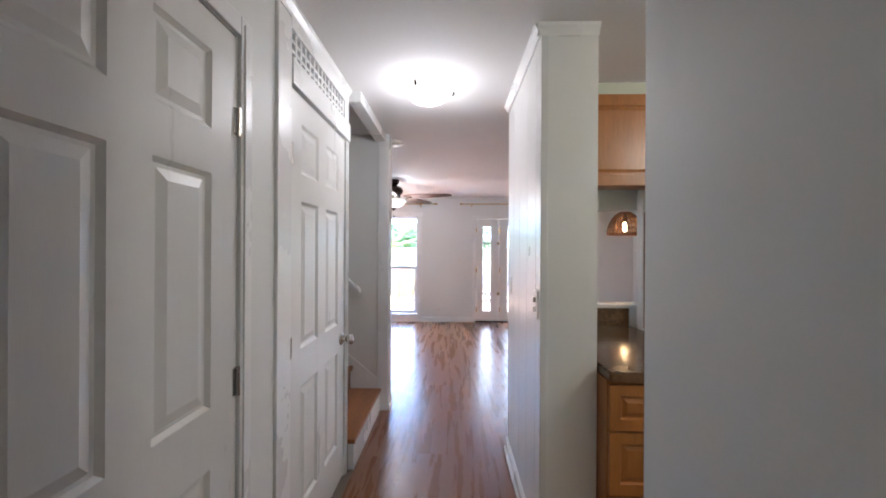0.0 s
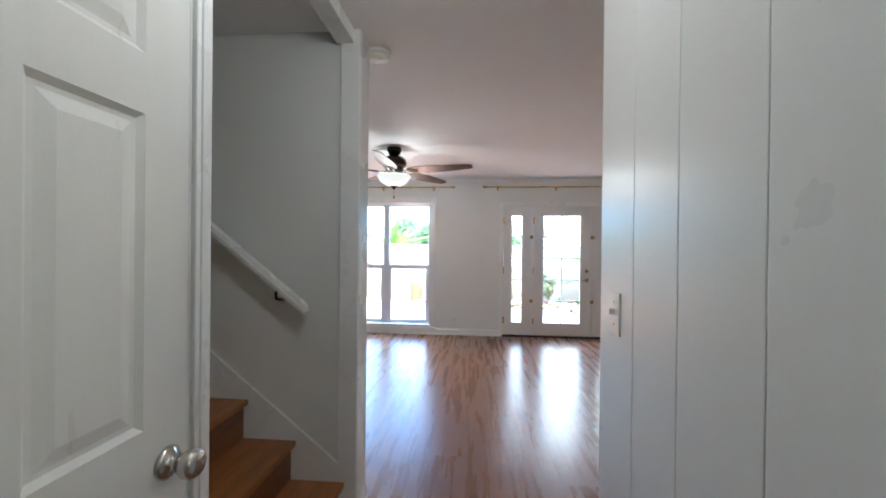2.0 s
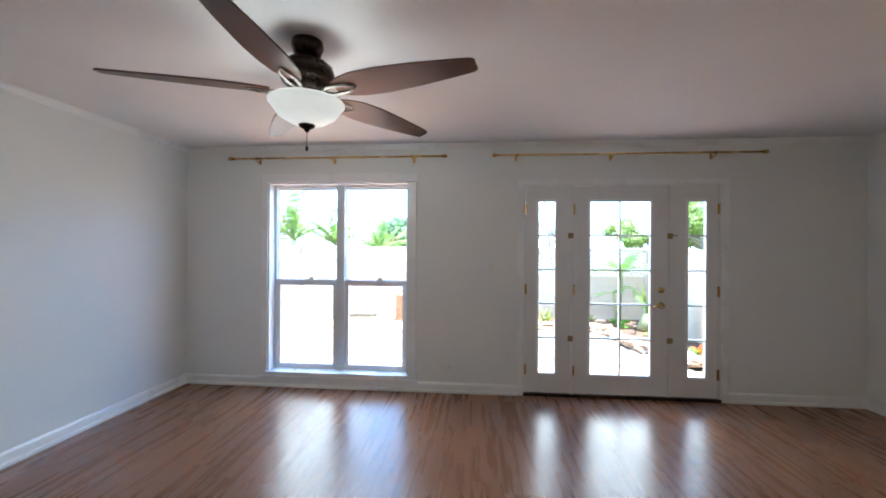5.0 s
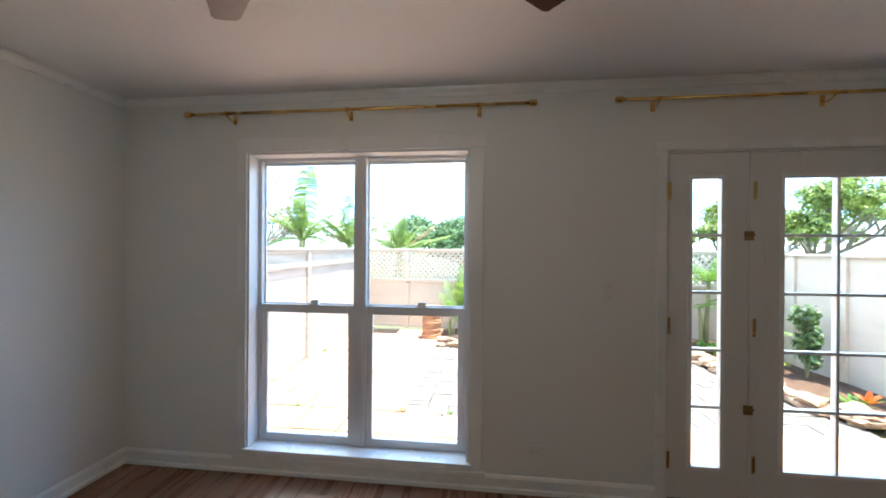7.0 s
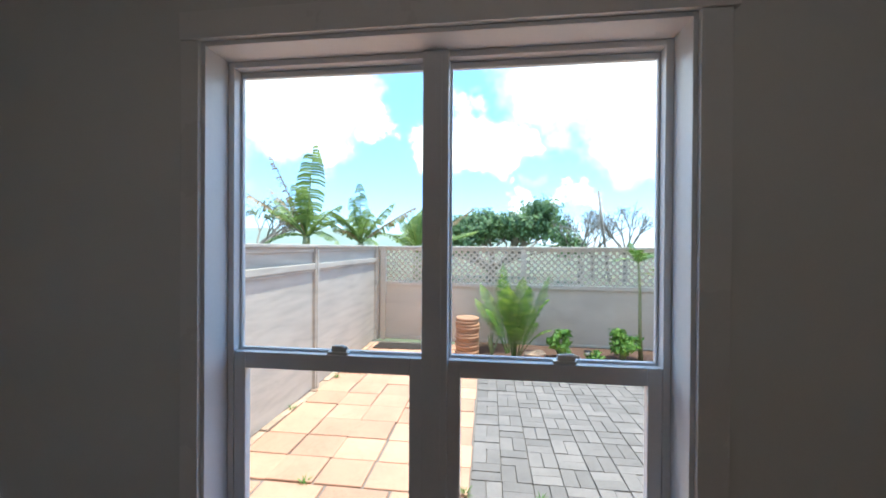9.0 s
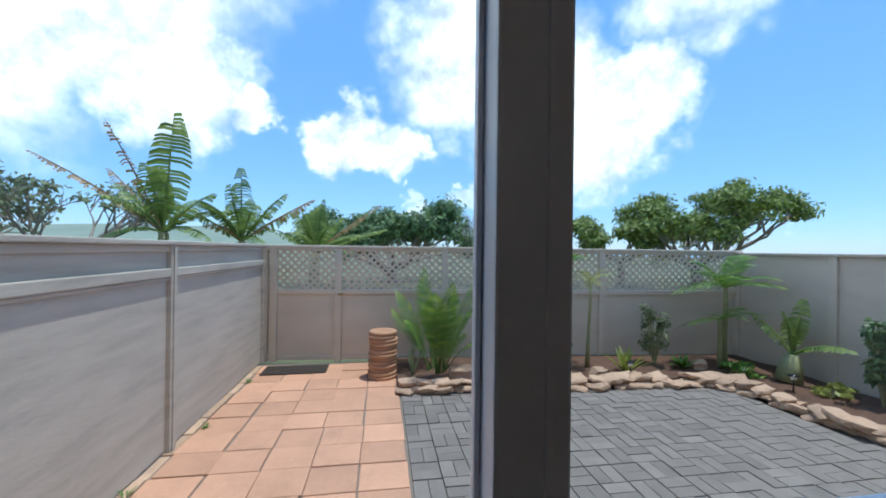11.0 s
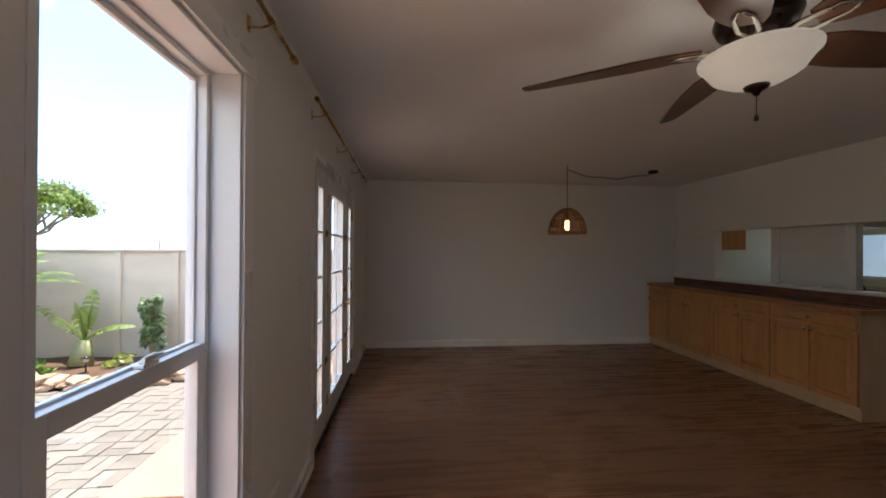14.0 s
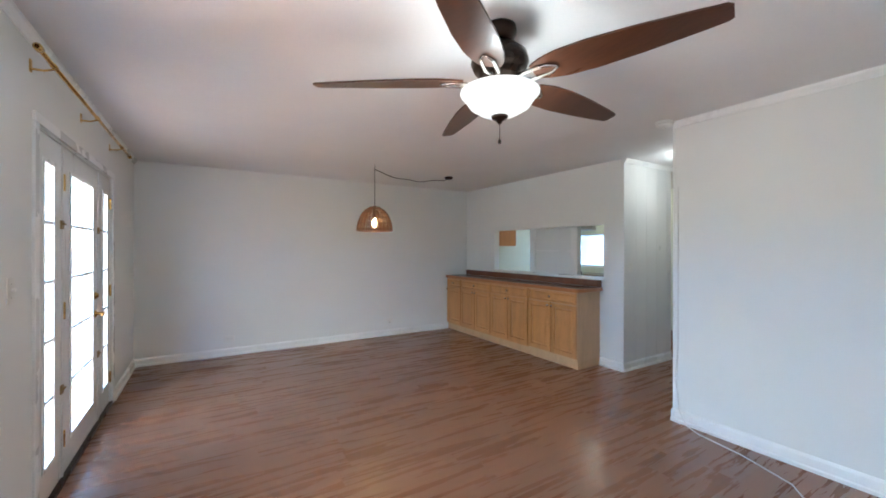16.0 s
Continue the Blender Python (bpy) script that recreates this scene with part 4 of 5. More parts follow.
for i in range(14):
    x = 0.681 + i * 0.2
    for y0, y1 in ((KY + 0.02, KY + 0.22), (KY + 0.222, CF + 0.019)):
        box("tile", (x, y0, 0.893), (min(x + 0.198, EAST - 0.005), y1, 0.936), SIDEBOARD_TOP, top, 0.002)
    box("splash_tile", (x, KY + 0.003, 0.937), (min(x + 0.198, EAST - 0.005), KY + 0.019, 1.02), SIDEBOARD_TOP, top, 0.002)

# ---- kitchen ----
KB = KY - 0.1
kc = thing("kitchen_base_cabinet", (0.86, 1.6, 0.0), "amber wood base cabinet with three drawers", "cabinet")
box("body", (0.655, 1.345, 0.10), (1.05, KB - 0.003, 0.868), CHERRY, kc, 0.002)
box("toe_kick", (0.655, 1.40, 0.0), (1.05, KB - 0.003, 0.099), BLACK, kc)
for z0, z1 in ((0.665, 0.855), (0.395, 0.655), (0.115, 0.385)):
    d = framed_front("drawer_front", 0.66, 1.045, 1.345, z0, z1, CHERRY, kc, -1, 0.045)
    zc = (z0 + z1) / 2 + 0.03
    tube("handle", [(0.80, 1.325, zc), (0.81, 1.303, zc + 0.002), (0.853, 1.297, zc + 0.003), (0.895, 1.303, zc + 0.002), (0.905, 1.325, zc)], [0.005, 0.006, 0.006, 0.006, 0.005], NICKEL, d, 8, "curved nickel bar handle")
box("corner_filler", (1.051, 1.60, 0.0), (1.228, KS - 0.003, 0.868), CHERRY, kc)
kt = thing("granite_counter", (0.9, 1.8, 0.87), "polished brown granite counter beside the stove", "countertop")
bm = bmesh.new()
add_prism(bm, [(0.655, 1.31), (1.06, 1.31), (1.078, 1.328), (1.085, 1.57), (1.23, 1.575), (1.23, KS - 0.003), (1.19, KB - 0.003), (0.655, KB - 0.003)], 0.87, 0.912, "Z")
bmesh.ops.bevel(bm, geom=list(bm.edges), offset=0.008, segments=2, affect="EDGES")
part("slab", bm, GRANITE, kt)
box("backsplash", (0.656, KB - 0.022, 0.913), (1.185, KB - 0.002, 1.028), GRANITE, kt, 0.002)

stove = thing("stove", (1.73, 2.0, 0.0), "black electric range with rear control panel", "stove")
SX0, SX1b = 1.235, 1.99
box("body", (SX0, 1.56, 0.02), (SX1b, KS - 0.02, 0.905), BLACK, stove, 0.006)
box("oven_door", (SX0 + 0.005, 1.52, 0.20), (SX1b - 0.005, 1.559, 0.80), BLACK, stove, 0.008)
box("drawer", (SX0 + 0.005, 1.525, 0.03), (SX1b - 0.005, 1.559, 0.185), BLACK, stove, 0.006)
tube("door_handle", [(SX0 + 0.06, 1.52, 0.76), (SX0 + 0.07, 1.475, 0.765), (SX1b - 0.07, 1.475, 0.765), (SX1b - 0.06, 1.52, 0.76)], 0.012, BLACK, stove)
box("cooktop", (SX0 - 0.002, 1.515, 0.906), (SX1b + 0.002, KS - 0.06, 0.922), BLACK, stove, 0.005)
bm = bmesh.new()
add_prism(bm, [(KS - 0.16, 0.923), (KS - 0.05, 1.12), (KS - 0.02, 1.125), (KS - 0.012, 0.923)], SX0, SX1b, "X")
bmesh.ops.bevel(bm, geom=list(bm.edges), offset=0.01, segments=2, affect="EDGES")
part("control_panel", bm, BLACK, stove)
slope = Vector((0, 0.11, 0.197)).normalized()
for x in (1.33, 1.425, 1.80, 1.89):
    c = Vector((x, KS - 0.105, 1.03))
    nrm = Vector((0, -0.873, 0.487))
    bm = bmesh.new()
    add_tube(bm, [c, c + nrm * 0.02], [0.03, 0.024], 18)
    add_tube(bm, [c + nrm * 0.02 - slope * 0.02, c + nrm * 0.026 + slope * 0.02], 0.006, 6)
    part("dial", bm, BLACK, stove, "round black dial", False)
bm = bmesh.new()
add_tube(bm, [Vector((1.54, KS - 0.108, 1.035)), Vector((1.68, KS - 0.108, 1.035))], 0.028, 4)
part("display", bm, BRONZE, stove, "dark control display")
for x, y, r in ((1.42, 1.68, 0.1), (1.80, 1.68, 0.08), (1.42, 1.93, 0.08), (1.80, 1.93, 0.1)):
    lathe("burner", [(r, 0.0), (r, 0.003), (r - 0.02, 0.004)], (x, y, 0.921), BLACK, stove, 28)

hood = thing("range_hood", (1.73, 2.0, 1.64), "stainless steel range hood under the cabinets", "range hood")
bm = bmesh.new()
add_prism(bm, [(KS - 0.003, 1.66), (1.83, 1.66), (1.83, 1.70), (1.98, 1.785), (1.98, 1.868), (KS - 0.003, 1.868)], SX0 + 0.01, SX1b + 0.0, "X")
for v in bm.verts:
    if v.co.z < 1.72:
        v.co.x += -0.03 if v.co.x < 1.7 else 0.03
part("shell", bm, STEEL, hood)
for i in range(5):
    box("vent_slot", (1.66, 1.977, 1.80 + i * 0.011), (1.86, 1.982, 1.805 + i * 0.011), CORD, hood)
box("lip", (SX0 - 0.02, 1.822, 1.655), (SX1b + 0.03, 1.829, 1.70), STEEL, hood, 0.001)
ucs = [(0.66, 1.335, 1.80, 2.345), (1.337, 1.73, 1.872, 2.345), (1.732, 2.12, 1.872, 2.345), (2.122, 2.62, 1.80, 2.345)]
for i, (a, b, z0, z1) in enumerate(ucs):
    u = thing("wall_cabinet", ((a + b) / 2, 2.15, z0), "amber wood wall cabinet with one panel door", "cabinet", "kitchen wall cabinets")
    box("body", (a, 2.02, z0), (b, KS - 0.003, z1), CHERRY, u, 0.002)
    d = framed_front("door", a + 0.004, b - 0.004, 2.02, z0 + 0.003, z1 - 0.003, CHERRY, u, -1, 0.065)
    small_knob((b - 0.03 if i != 2 else a + 0.03, 2.0, z0 + 0.05), -1, d)
structure("soffit", [((0.655, 2.05, 2.346), (2.7, KS - 0.001, H)), ((0.655, KS - 0.001, 2.2), (1.199, KB - 0.001, H))], GREEN_WALL, "pale green soffit above the wall cabinets", "soffit")
uc = thing("wall_cabinet", (3.3, 1.75, 1.42), "amber wood wall cabinet on the green wall", "cabinet", "kitchen wall cabinets")
box("body", (3.16, 1.55, 1.45), (EAST - 0.002, 2.05, 2.3), CHERRY, uc, 0.002)
box("door", (3.14, 1.555, 1.455), (3.159, 2.045, 2.295), CHERRY, uc, 0.004)
sc = thing("sink_counter", (2.6, 0.0, 0.0), "brown granite counter on amber cabinets under the window", "cabinet")
box("body", (1.6, -0.325, 0.0), (EAST - 0.003, 0.25, 0.868), CHERRY, sc, 0.003)
box("worktop", (1.58, -0.326, 0.87), (EAST - 0.003, 0.29, 0.91), GRANITE, sc, 0.006)
# Unseen glowing bowl, added to go with the kitchen's fill lamp.
kl = thing("kitchen_fill_bowl", (1.9, 0.6, H), "unseen glowing bowl added to brighten the kitchen", "ceiling light")
k = lathe("bowl", [(0.16, 0.0), (0.165, -0.03), (0.13, -0.07), (0.05, -0.09), (0.01, -0.092)], (1.9, 0.6, H), OPAL, kl)
k.visible_shadow = False
bs = thing("tile_backsplash", (1.7, KB, 1.03), "glazed terracotta wall tiles with pale grout", "tiles", kind="structure")
box("grout", (1.205, KS - 0.006, 0.93), (2.075, KS - 0.0005, 1.659), GROUT, bs)
for i in range(7):
    for j in range(6):
        x, z = 1.208 + 0.128 * i, 0.90 + 0.128 * j
        box("tile", (x, KS - 0.012, z), (min(x + 0.1195, 2.074), KS - 0.005, min(z + 0.1195, 1.658)), TILE, bs, 0.002)

# ---- hall panelling and plank floor ----
wp = thing("hall_panelling", (HX1, 1.95, 0.0), "white vertical tongue-and-groove panelling", "panelling", kind="structure")
edges = [1.445, 1.545, 1.76, 1.985, 2.19, KY]
for a, b in zip(edges, edges[1:]):
    box("board", (HX1, a + 0.0006, 0.0), (HX1 + 0.0115, b - 0.0006, H - 0.002), PANEL, wp, 0.003)
box("corner_bead", (HX1 - 0.001, 1.4375, 0.0), (HX1 + 0.03, 1.4445, H - 0.002), PANEL, wp, 0.002)
pf = thing("plank_floor", (0.0, 4.0, -0.012), "dark red-brown wood plank floor, semi-gloss", "floor", kind="structure")
rng = random.Random(4)
def plank(x0, x1, y0, y1):
    box("plank", (x0, y0, -0.0115), (x1, y1, 0.0), FLOOR, pf, 0.0005)
PW, n = 0.197, 0
x = WEST
while x < EAST - 0.01:
    x1 = min(x + PW, EAST)
    lo = SY1 if x1 < SX + 0.05 else (-2.2 if x1 > HX0 - 0.02 and x < HX1 else KY)
    if x > 0.5:
        lo = -0.33
    y = lo
    first = rng.uniform(0.3, 1.3)
    while y < NORTH - 0.01:
        y1 = min(y + first, NORTH)
        if NORTH - y1 < 0.15:
            y1 = NORTH
        plank(x, x1, y, y1)
        y, first = y1, 1.35
    x = x1


# ---- yard ----
G = -0.10
structure("ground", [((-600, NORTH + 0.17, -0.42), (600, 1500, G - 0.045))], GROUND, "dry green open ground beyond the yard", "ground")
FN0, FN1 = Vector((-3.07, 12.30, 0.0)), Vector((3.54, 11.77, 0.0))
rng = random.Random(11)


def fence_run(name, p, q, ztop, posts, lattice, label, side, rail_z=None, gate=None):
    """A painted board fence from p to q in plan: panels between posts, a cap, rails, and lattice on top where it has some. side: the way into the yard."""
    f = thing(name, ((p + q) / 2).to_tuple()[:2] + (G,), label, "fence")
    way = (q - p).normalized()
    n = Vector((*side, 0))
    L = (q - p).length

    def slab(pname, a, b, z0, z1, d0, d1, mat, bev=0.004):
        bm = bmesh.new()
        add_box(bm, (a, d0, z0), (b, d1, z1), bev)
        for v in bm.verts:
            c = v.co.copy()
            v.co = p + way * c.x + n * c.y + Vector((0, 0, c.z))
        bmesh.ops.recalc_face_normals(bm, faces=bm.faces)
        return part(pname, bm, mat, f)

    stops = [0.0] + list(posts) + [L]
    for a, b in zip(stops, stops[1:]):
        top = ztop - 0.02
        if lattice:
            zl = 0.80
            slab("panel", a + 0.045, b - 0.045, G + 0.06, zl, -0.02, 0.0, FENCE)
            slab("rail", a + 0.045, b - 0.045, zl, zl + 0.06, -0.03, 0.028, FENCE, 0.006)
            slab("rail", a + 0.045, b - 0.045, G + 0.02, G + 0.08, -0.025, 0.014, FENCE, 0.006)
            bm = bmesh.new()
            x0, x1, z0, z1 = a + 0.045, b - 0.045, zl + 0.06, top - 0.04
            hgt, pitch, half = z1 - z0, 0.098, 0.019
            for d, slope in ((-0.004, 1), (-0.012, -1)):
                s = x0 - hgt
                while s < x1 + hgt:
                    u0, u1, v0, v1 = s, s + slope * hgt, z0, z1
                    if slope < 0:
                        u0, u1 = s, s - hgt
                    # clip the slat to the frame
                    du = u1 - u0
                    k0, k1 = (max(0, min((x0 - u0) / du, (x1 - u0) / du)), min(1, max((x0 - u0) / du, (x1 - u0) / du)))
                    if k1 - k0 > 0.02:
                        A, B = (u0 + du * k0, v0 + hgt * k0), (u0 + du * k1, v0 + hgt * k1)
                        dx = half * 1.414
                        vs = []
                        for dd in (d - 0.003, d + 0.003):
                            for pt, sg in ((A, -1), (A, 1), (B, 1), (B, -1)):
                                vs.append(bm.verts.new(p + way * (pt[0] + sg * dx * 0.82) + n * dd + Vector((0, 0, pt[1]))))
                        for fc in ((0, 1, 2, 3), (7, 6, 5, 4), (0, 4, 5, 1), (1, 5, 6, 2), (2, 6, 7, 3), (3, 7, 4, 0)):
                            bm.faces.new([vs[i] for i in fc])
                    s += pitch
            bmesh.ops.recalc_face_normals(bm, faces=bm.faces)
            part("lattice", bm, FENCE, f, "painted diagonal lattice")["kind"] = "stuff"
            slab("rail", a + 0.045, b - 0.045, top - 0.045, top, -0.03, 0.02, FENCE, 0.006)
        else:
            slab("panel", a + 0.04, b - 0.04, G + 0.01, ztop - 0.02, -0.02, 0.0, FENCE_OLD if rail_z else FENCE)
            if rail_z:
                slab("rail", a + 0.04, b - 0.04, rail_z - 0.02, rail_z + 0.045, 0.001, 0.03, FENCE_OLD, 0.008)
                slab("rail", a + 0.04, b - 0.04, rail_z - 0.045, rail_z - 0.021, 0.001, 0.016, FENCE_OLD, 0.006)
                slab("rail", a + 0.04, b - 0.04, ztop - 0.07, ztop - 0.021, 0.001, 0.018, FENCE_OLD, 0.006)
    for s in stops:
        slab("post", s - 0.045, s + 0.045, G, ztop - 0.022, -0.05, 0.034, FENCE if not rail_z else FENCE_OLD, 0.006)
        if rail_z:
            slab("post_strip", s - 0.02, s + 0.02, G, ztop - 0.03, 0.034, 0.044, FENCE_OLD, 0.004)
    slab("cap", -0.05, L + 0.05, ztop - 0.021, ztop + 0.012, -0.07, 0.05, FENCE if not rail_z else FENCE_OLD, 0.008)
    if gate:
        slab("gate_gap", gate + 0.05, gate + 0.062, G + 0.05, ztop - 0.06, 0.0, 0.004, CORD, 0)
        slab("gate_latch", gate + 0.02, gate + 0.09, 0.78, 0.81, 0.034, 0.05, OLD_BRASS, 0.003)
    return f


fence_run("board_fence", Vector((-3.09, 7.42, 0)), Vector((-3.09, 12.26, 0)), 1.435, (0.55, 2.63), False, "weathered taupe board fence along the patio", (1, 0), 1.20)
nway = (FN1 - FN0).normalized()
fence_run("lattice_fence", FN0, FN1, 1.43, (0.12, 0.96, 2.38, 4.60), True, "taupe fence with gate and lattice top", (nway.y, -nway.x), gate=0.94)
fence_run("panel_fence", Vector((3.54, 11.75, 0)), Vector((3.54, 7.42, 0)), 1.40, (1.2, 1.95, 3.2), False, "plain taupe panel fence beside the bed", (-1, 0))

# paved ground
patio = thing("tile_path", (-2.2, 10.0, G), "worn terracotta paving tiles by the fence", "paving", kind="structure")
box("bedding", (-3.13, NORTH + 0.18, G - 0.04), (0.05, 12.2, G - 0.016), SAND, patio)
rng = random.Random(3)


def slab_piece(name, x0, y0, x1, y1, z, mat, parent, rot=0.0, drop=0.0, bevel=0.008):
    bm = bmesh.new()
    add_box(bm, (-(x1 - x0) / 2, -(y1 - y0) / 2, -0.03), ((x1 - x0) / 2, (y1 - y0) / 2, 0.0), bevel)
    m = Matrix.Translation(((x0 + x1) / 2, (y0 + y1) / 2, z + drop)) @ Matrix.Rotation(rot, 4, "Z") @ Matrix.Rotation(rng.uniform(-0.006, 0.006), 4, "X")
    bm.transform(m)
    return part(name, bm, mat, parent)


cols = [-3.02, -2.675, -2.34, -2.01, -1.68, -1.345]
y = 8.46
while y < 11.95:
    step = rng.uniform(0.295, 0.315)
    for a, b in zip(cols, cols[1:]):
        j = rng.uniform(-0.012, 0.012)
        slab_piece("tile", a + 0.004 + j, y + 0.004, b - 0.004 + j, y + step - 0.004, G, PATIO, patio, rng.uniform(-0.008, 0.008), rng.uniform(-0.006, 0.004))
    slab_piece("edge_tile", -3.12, y + 0.006, -3.03, y + step - 0.004, G, ROCK, patio, 0, rng.uniform(-0.01, 0.01))
    y += step
for j in range(2):
    for i in range(8):
        x0, y0 = -3.1 + i * 0.425, 7.55 + j * 0.45
        r = rng.uniform(-0.02, 0.02)
        slab_piece("flagstone", x0 + rng.uniform(0.004, 0.014), y0 + rng.uniform(0.004, 0.014), x0 + 0.415, y0 + 0.44, G, PATIO, patio, r, rng.uniform(-0.008, 0.006), 0.012)
tagged(slab_piece("concrete_slab", 0.32, 7.38, 3.4, 8.42, G + 0.012, CONCRETE, None, 0, 0, 0.01), "orange-tinted concrete slab outside the french door", "paving", kind="structure")
# Thin dark sheet laid on the tiles as the gate's cast shadow.
tagged(slab_piece("gate_shadow", -2.95, 11.72, -2.2, 12.05, G + 0.012, CORD, None, 0, 0, 0.004), "dark sheet standing in for the gate's shadow", "mat")

brick_floor = thing("brick_paving", (0.6, 9.6, G), "grey brick pavers in basket weave", "paving", kind="structure")
box("bedding", (-1.335, 8.425, G - 0.04), (2.75, 11.05, G - 0.022), SAND, brick_floor)
mesh = {}
for turned in (False, True):
    bm = bmesh.new()
    w2, h2 = (0.0488, 0.0988) if turned else (0.0988, 0.0488)
    add_box(bm, (-w2, -h2, -0.02), (w2, h2, 0.0))
    for v in bm.verts:
        if v.co.z > -0.01:
            v.co.x, v.co.y = v.co.x * 0.96, v.co.y * 0.96
    me = bpy.data.meshes.new("paver")
    bm.to_mesh(me)
    bm.free()
    me.materials.append(PAVER)
    mesh[turned] = me
spots = []
for i in range(20):
    for j in range(13):
        cx, cy = -1.23 + 0.2 * i, 8.53 + 0.2 * j
        for k in (-0.05, 0.05):
            turned = (i + j) % 2 == 0
            x, yy = (cx + k, cy) if turned else (cx, cy + k)
            if not (x > 2.36 + 0.06 * math.sin(3 * yy) + max(0, 9.3 - yy) * 0.35 and yy < 10.6) and yy < 10.98 - 0.03 * x:
                spots.append((x, yy, turned))
spots.sort(key=lambda s: (s[0] + 0.4) ** 2 + (s[1] - 9.3) ** 2)
rest = bmesh.new()
for idx, (x, yy, turned) in enumerate(spots):
    m = Matrix.Translation((x, yy, G + rng.uniform(-0.004, 0.003))) @ Matrix.Rotation(rng.uniform(-0.02, 0.02), 4, "Z")
    if idx < 300:
        ob = new("paver", mesh[turned])
        ob.parent = brick_floor
        ob.matrix_parent_inverse = Matrix.Translation(-brick_floor.location)
        ob.matrix_basis = m
    else:
        w2, h2 = (0.0488, 0.0988) if turned else (0.0988, 0.0488)
        a = [rest.verts.new(m @ Vector((u * w2, v * h2, -0.02))) for u, v in ((-1, -1), (1, -1), (1, 1), (-1, 1))]
        b = [rest.verts.new(m @ Vector((u * w2 * 0.96, v * h2 * 0.96, 0))) for u, v in ((-1, -1), (1, -1), (1, 1), (-1, 1))]
        rest.faces.new(b)
        for q in range(4):
            rest.faces.new((a[q], a[(q + 1) % 4], b[(q + 1) % 4], b[q]))
if len(rest.verts):
    part("far_pavers", rest, PAVER, brick_floor)["kind"] = "stuff"
else:
    rest.free()

# planting bed
bm = bmesh.new()
add_prism(bm, [(-1.36, 11.03), (0.5, 10.97), (2.15, 10.88), (3.49, 10.86), (3.49, 11.82), (-1.36, 12.08)], G - 0.02, G + 0.05, "Z")
add_prism(bm, [(2.43, 10.855), (2.46, 9.6), (2.68, 9.0), (3.0, 8.6), (3.49, 8.58), (3.49, 10.855)], G - 0.02, G + 0.05, "Z")
bmesh.ops.poke(bm, faces=[fc for fc in bm.faces if fc.normal.z > 0.9])
bmesh.ops.subdivide_edges(bm, edges=list(bm.edges), cuts=3, use_grid_fill=True)
for v in bm.verts:
    if v.co.z > G + 0.04:
        v.co.z += 0.035 * noise.noise(v.co * 2.3) + 0.02 * noise.noise(v.co * 7)
tagged(part("planting_bed", bm, SOIL), "red garden soil in the planting bed", "soil", kind="structure")


def stone_mesh(seed, flat):
    bm = bmesh.new()
    bmesh.ops.create_icosphere(bm, subdivisions=2, radius=1.0)
    off = Vector((seed * 3.1, seed * 1.7, seed))
    for v in bm.verts:
        c = v.co.copy()
        m = max(abs(c.x), abs(c.y), abs(c.z))
        c = c.lerp(c / m, 0.85)
        c *= 1 + 0.34 * noise.noise(c * 1.1 + off) + 0.12 * noise.noise(c * 3.1 + off)
        v.co = Vector((c.x, c.y * 0.75, c.z * flat))
    me = bpy.data.meshes.new("stone")
    bm.to_mesh(me)
    bm.free()
    me.materials.append(ROCK)
    return me


stones = [stone_mesh(i, 0.26 + 0.07 * (i % 3)) for i in range(7)]
border = thing("stone_border", (0.8, 10.85, G), "loose sandstone pieces edging the planting bed", "stone border")
line = [Vector(p) for p in ((-1.30, 10.98, 0), (-0.3, 10.93, 0), (0.9, 10.86, 0), (2.05, 10.80, 0), (2.35, 10.55, 0), (2.38, 10.0, 0), (2.45, 9.5, 0), (2.62, 9.0, 0), (2.95, 8.6, 0))]
for a, b in zip(line, line[1:]):
    count = max(2, round((b - a).length / 0.14))
    for i in range(count):
        for layer in range(2):
            if layer and rng.random() < 0.3:
                continue
            q = a.lerp(b, (i + 0.5 * layer + rng.uniform(-0.2, 0.2)) / count)
            ob = new("stone", rng.choice(stones))
            ob.parent = border
            ob.matrix_parent_inverse = Matrix.Translation(-border.location)
            s = rng.uniform(0.085, 0.145)
            ob.matrix_basis = Matrix.Translation((q.x + rng.uniform(-0.04, 0.04), q.y + 0.03 * layer + rng.uniform(-0.04, 0.03), G + 0.028 + 0.06 * layer)) @ Euler((rng.uniform(-0.25, 0.25), rng.uniform(-0.25, 0.25), math.atan2(b.y - a.y, b.x - a.x) + rng.uniform(-0.6, 0.6))).to_matrix().to_4x4() @ Matrix.Diagonal((s, s, s * 0.95, 1))
for x, yy, s in ((-0.62, 11.30, 0.13), (0.98, 11.12, 0.1), (2.45, 11.25, 0.1)):
    ob = new("boulder", stone_mesh(x, 0.7))
    ob.matrix_basis = Matrix.Translation((x, yy, G + 0.07)) @ Matrix.Diagonal((s, s, s, 1))
    tagged(ob, "rounded brown stone lying in the bed", "stone", "bed stones")

pile = thing("clay_disc_stack", (-1.52, 11.52, G), "stack of round terracotta discs by the gate", "pot stack")
for i in range(13):
    r = 0.165 * rng.uniform(0.96, 1.03)
    z = G + 0.001 + i * 0.042
    bm = bmesh.new()
    add_lathe(bm, [(r * 0.95, 0.0), (r, 0.006), (r * 1.01, 0.02), (r, 0.036), (r * 0.94, 0.0415)], (-1.52 + rng.uniform(-0.008, 0.008), 11.52 + rng.uniform(-0.008, 0.008), z), 28)
    part("disc", bm, CLAY, pile, "", True)


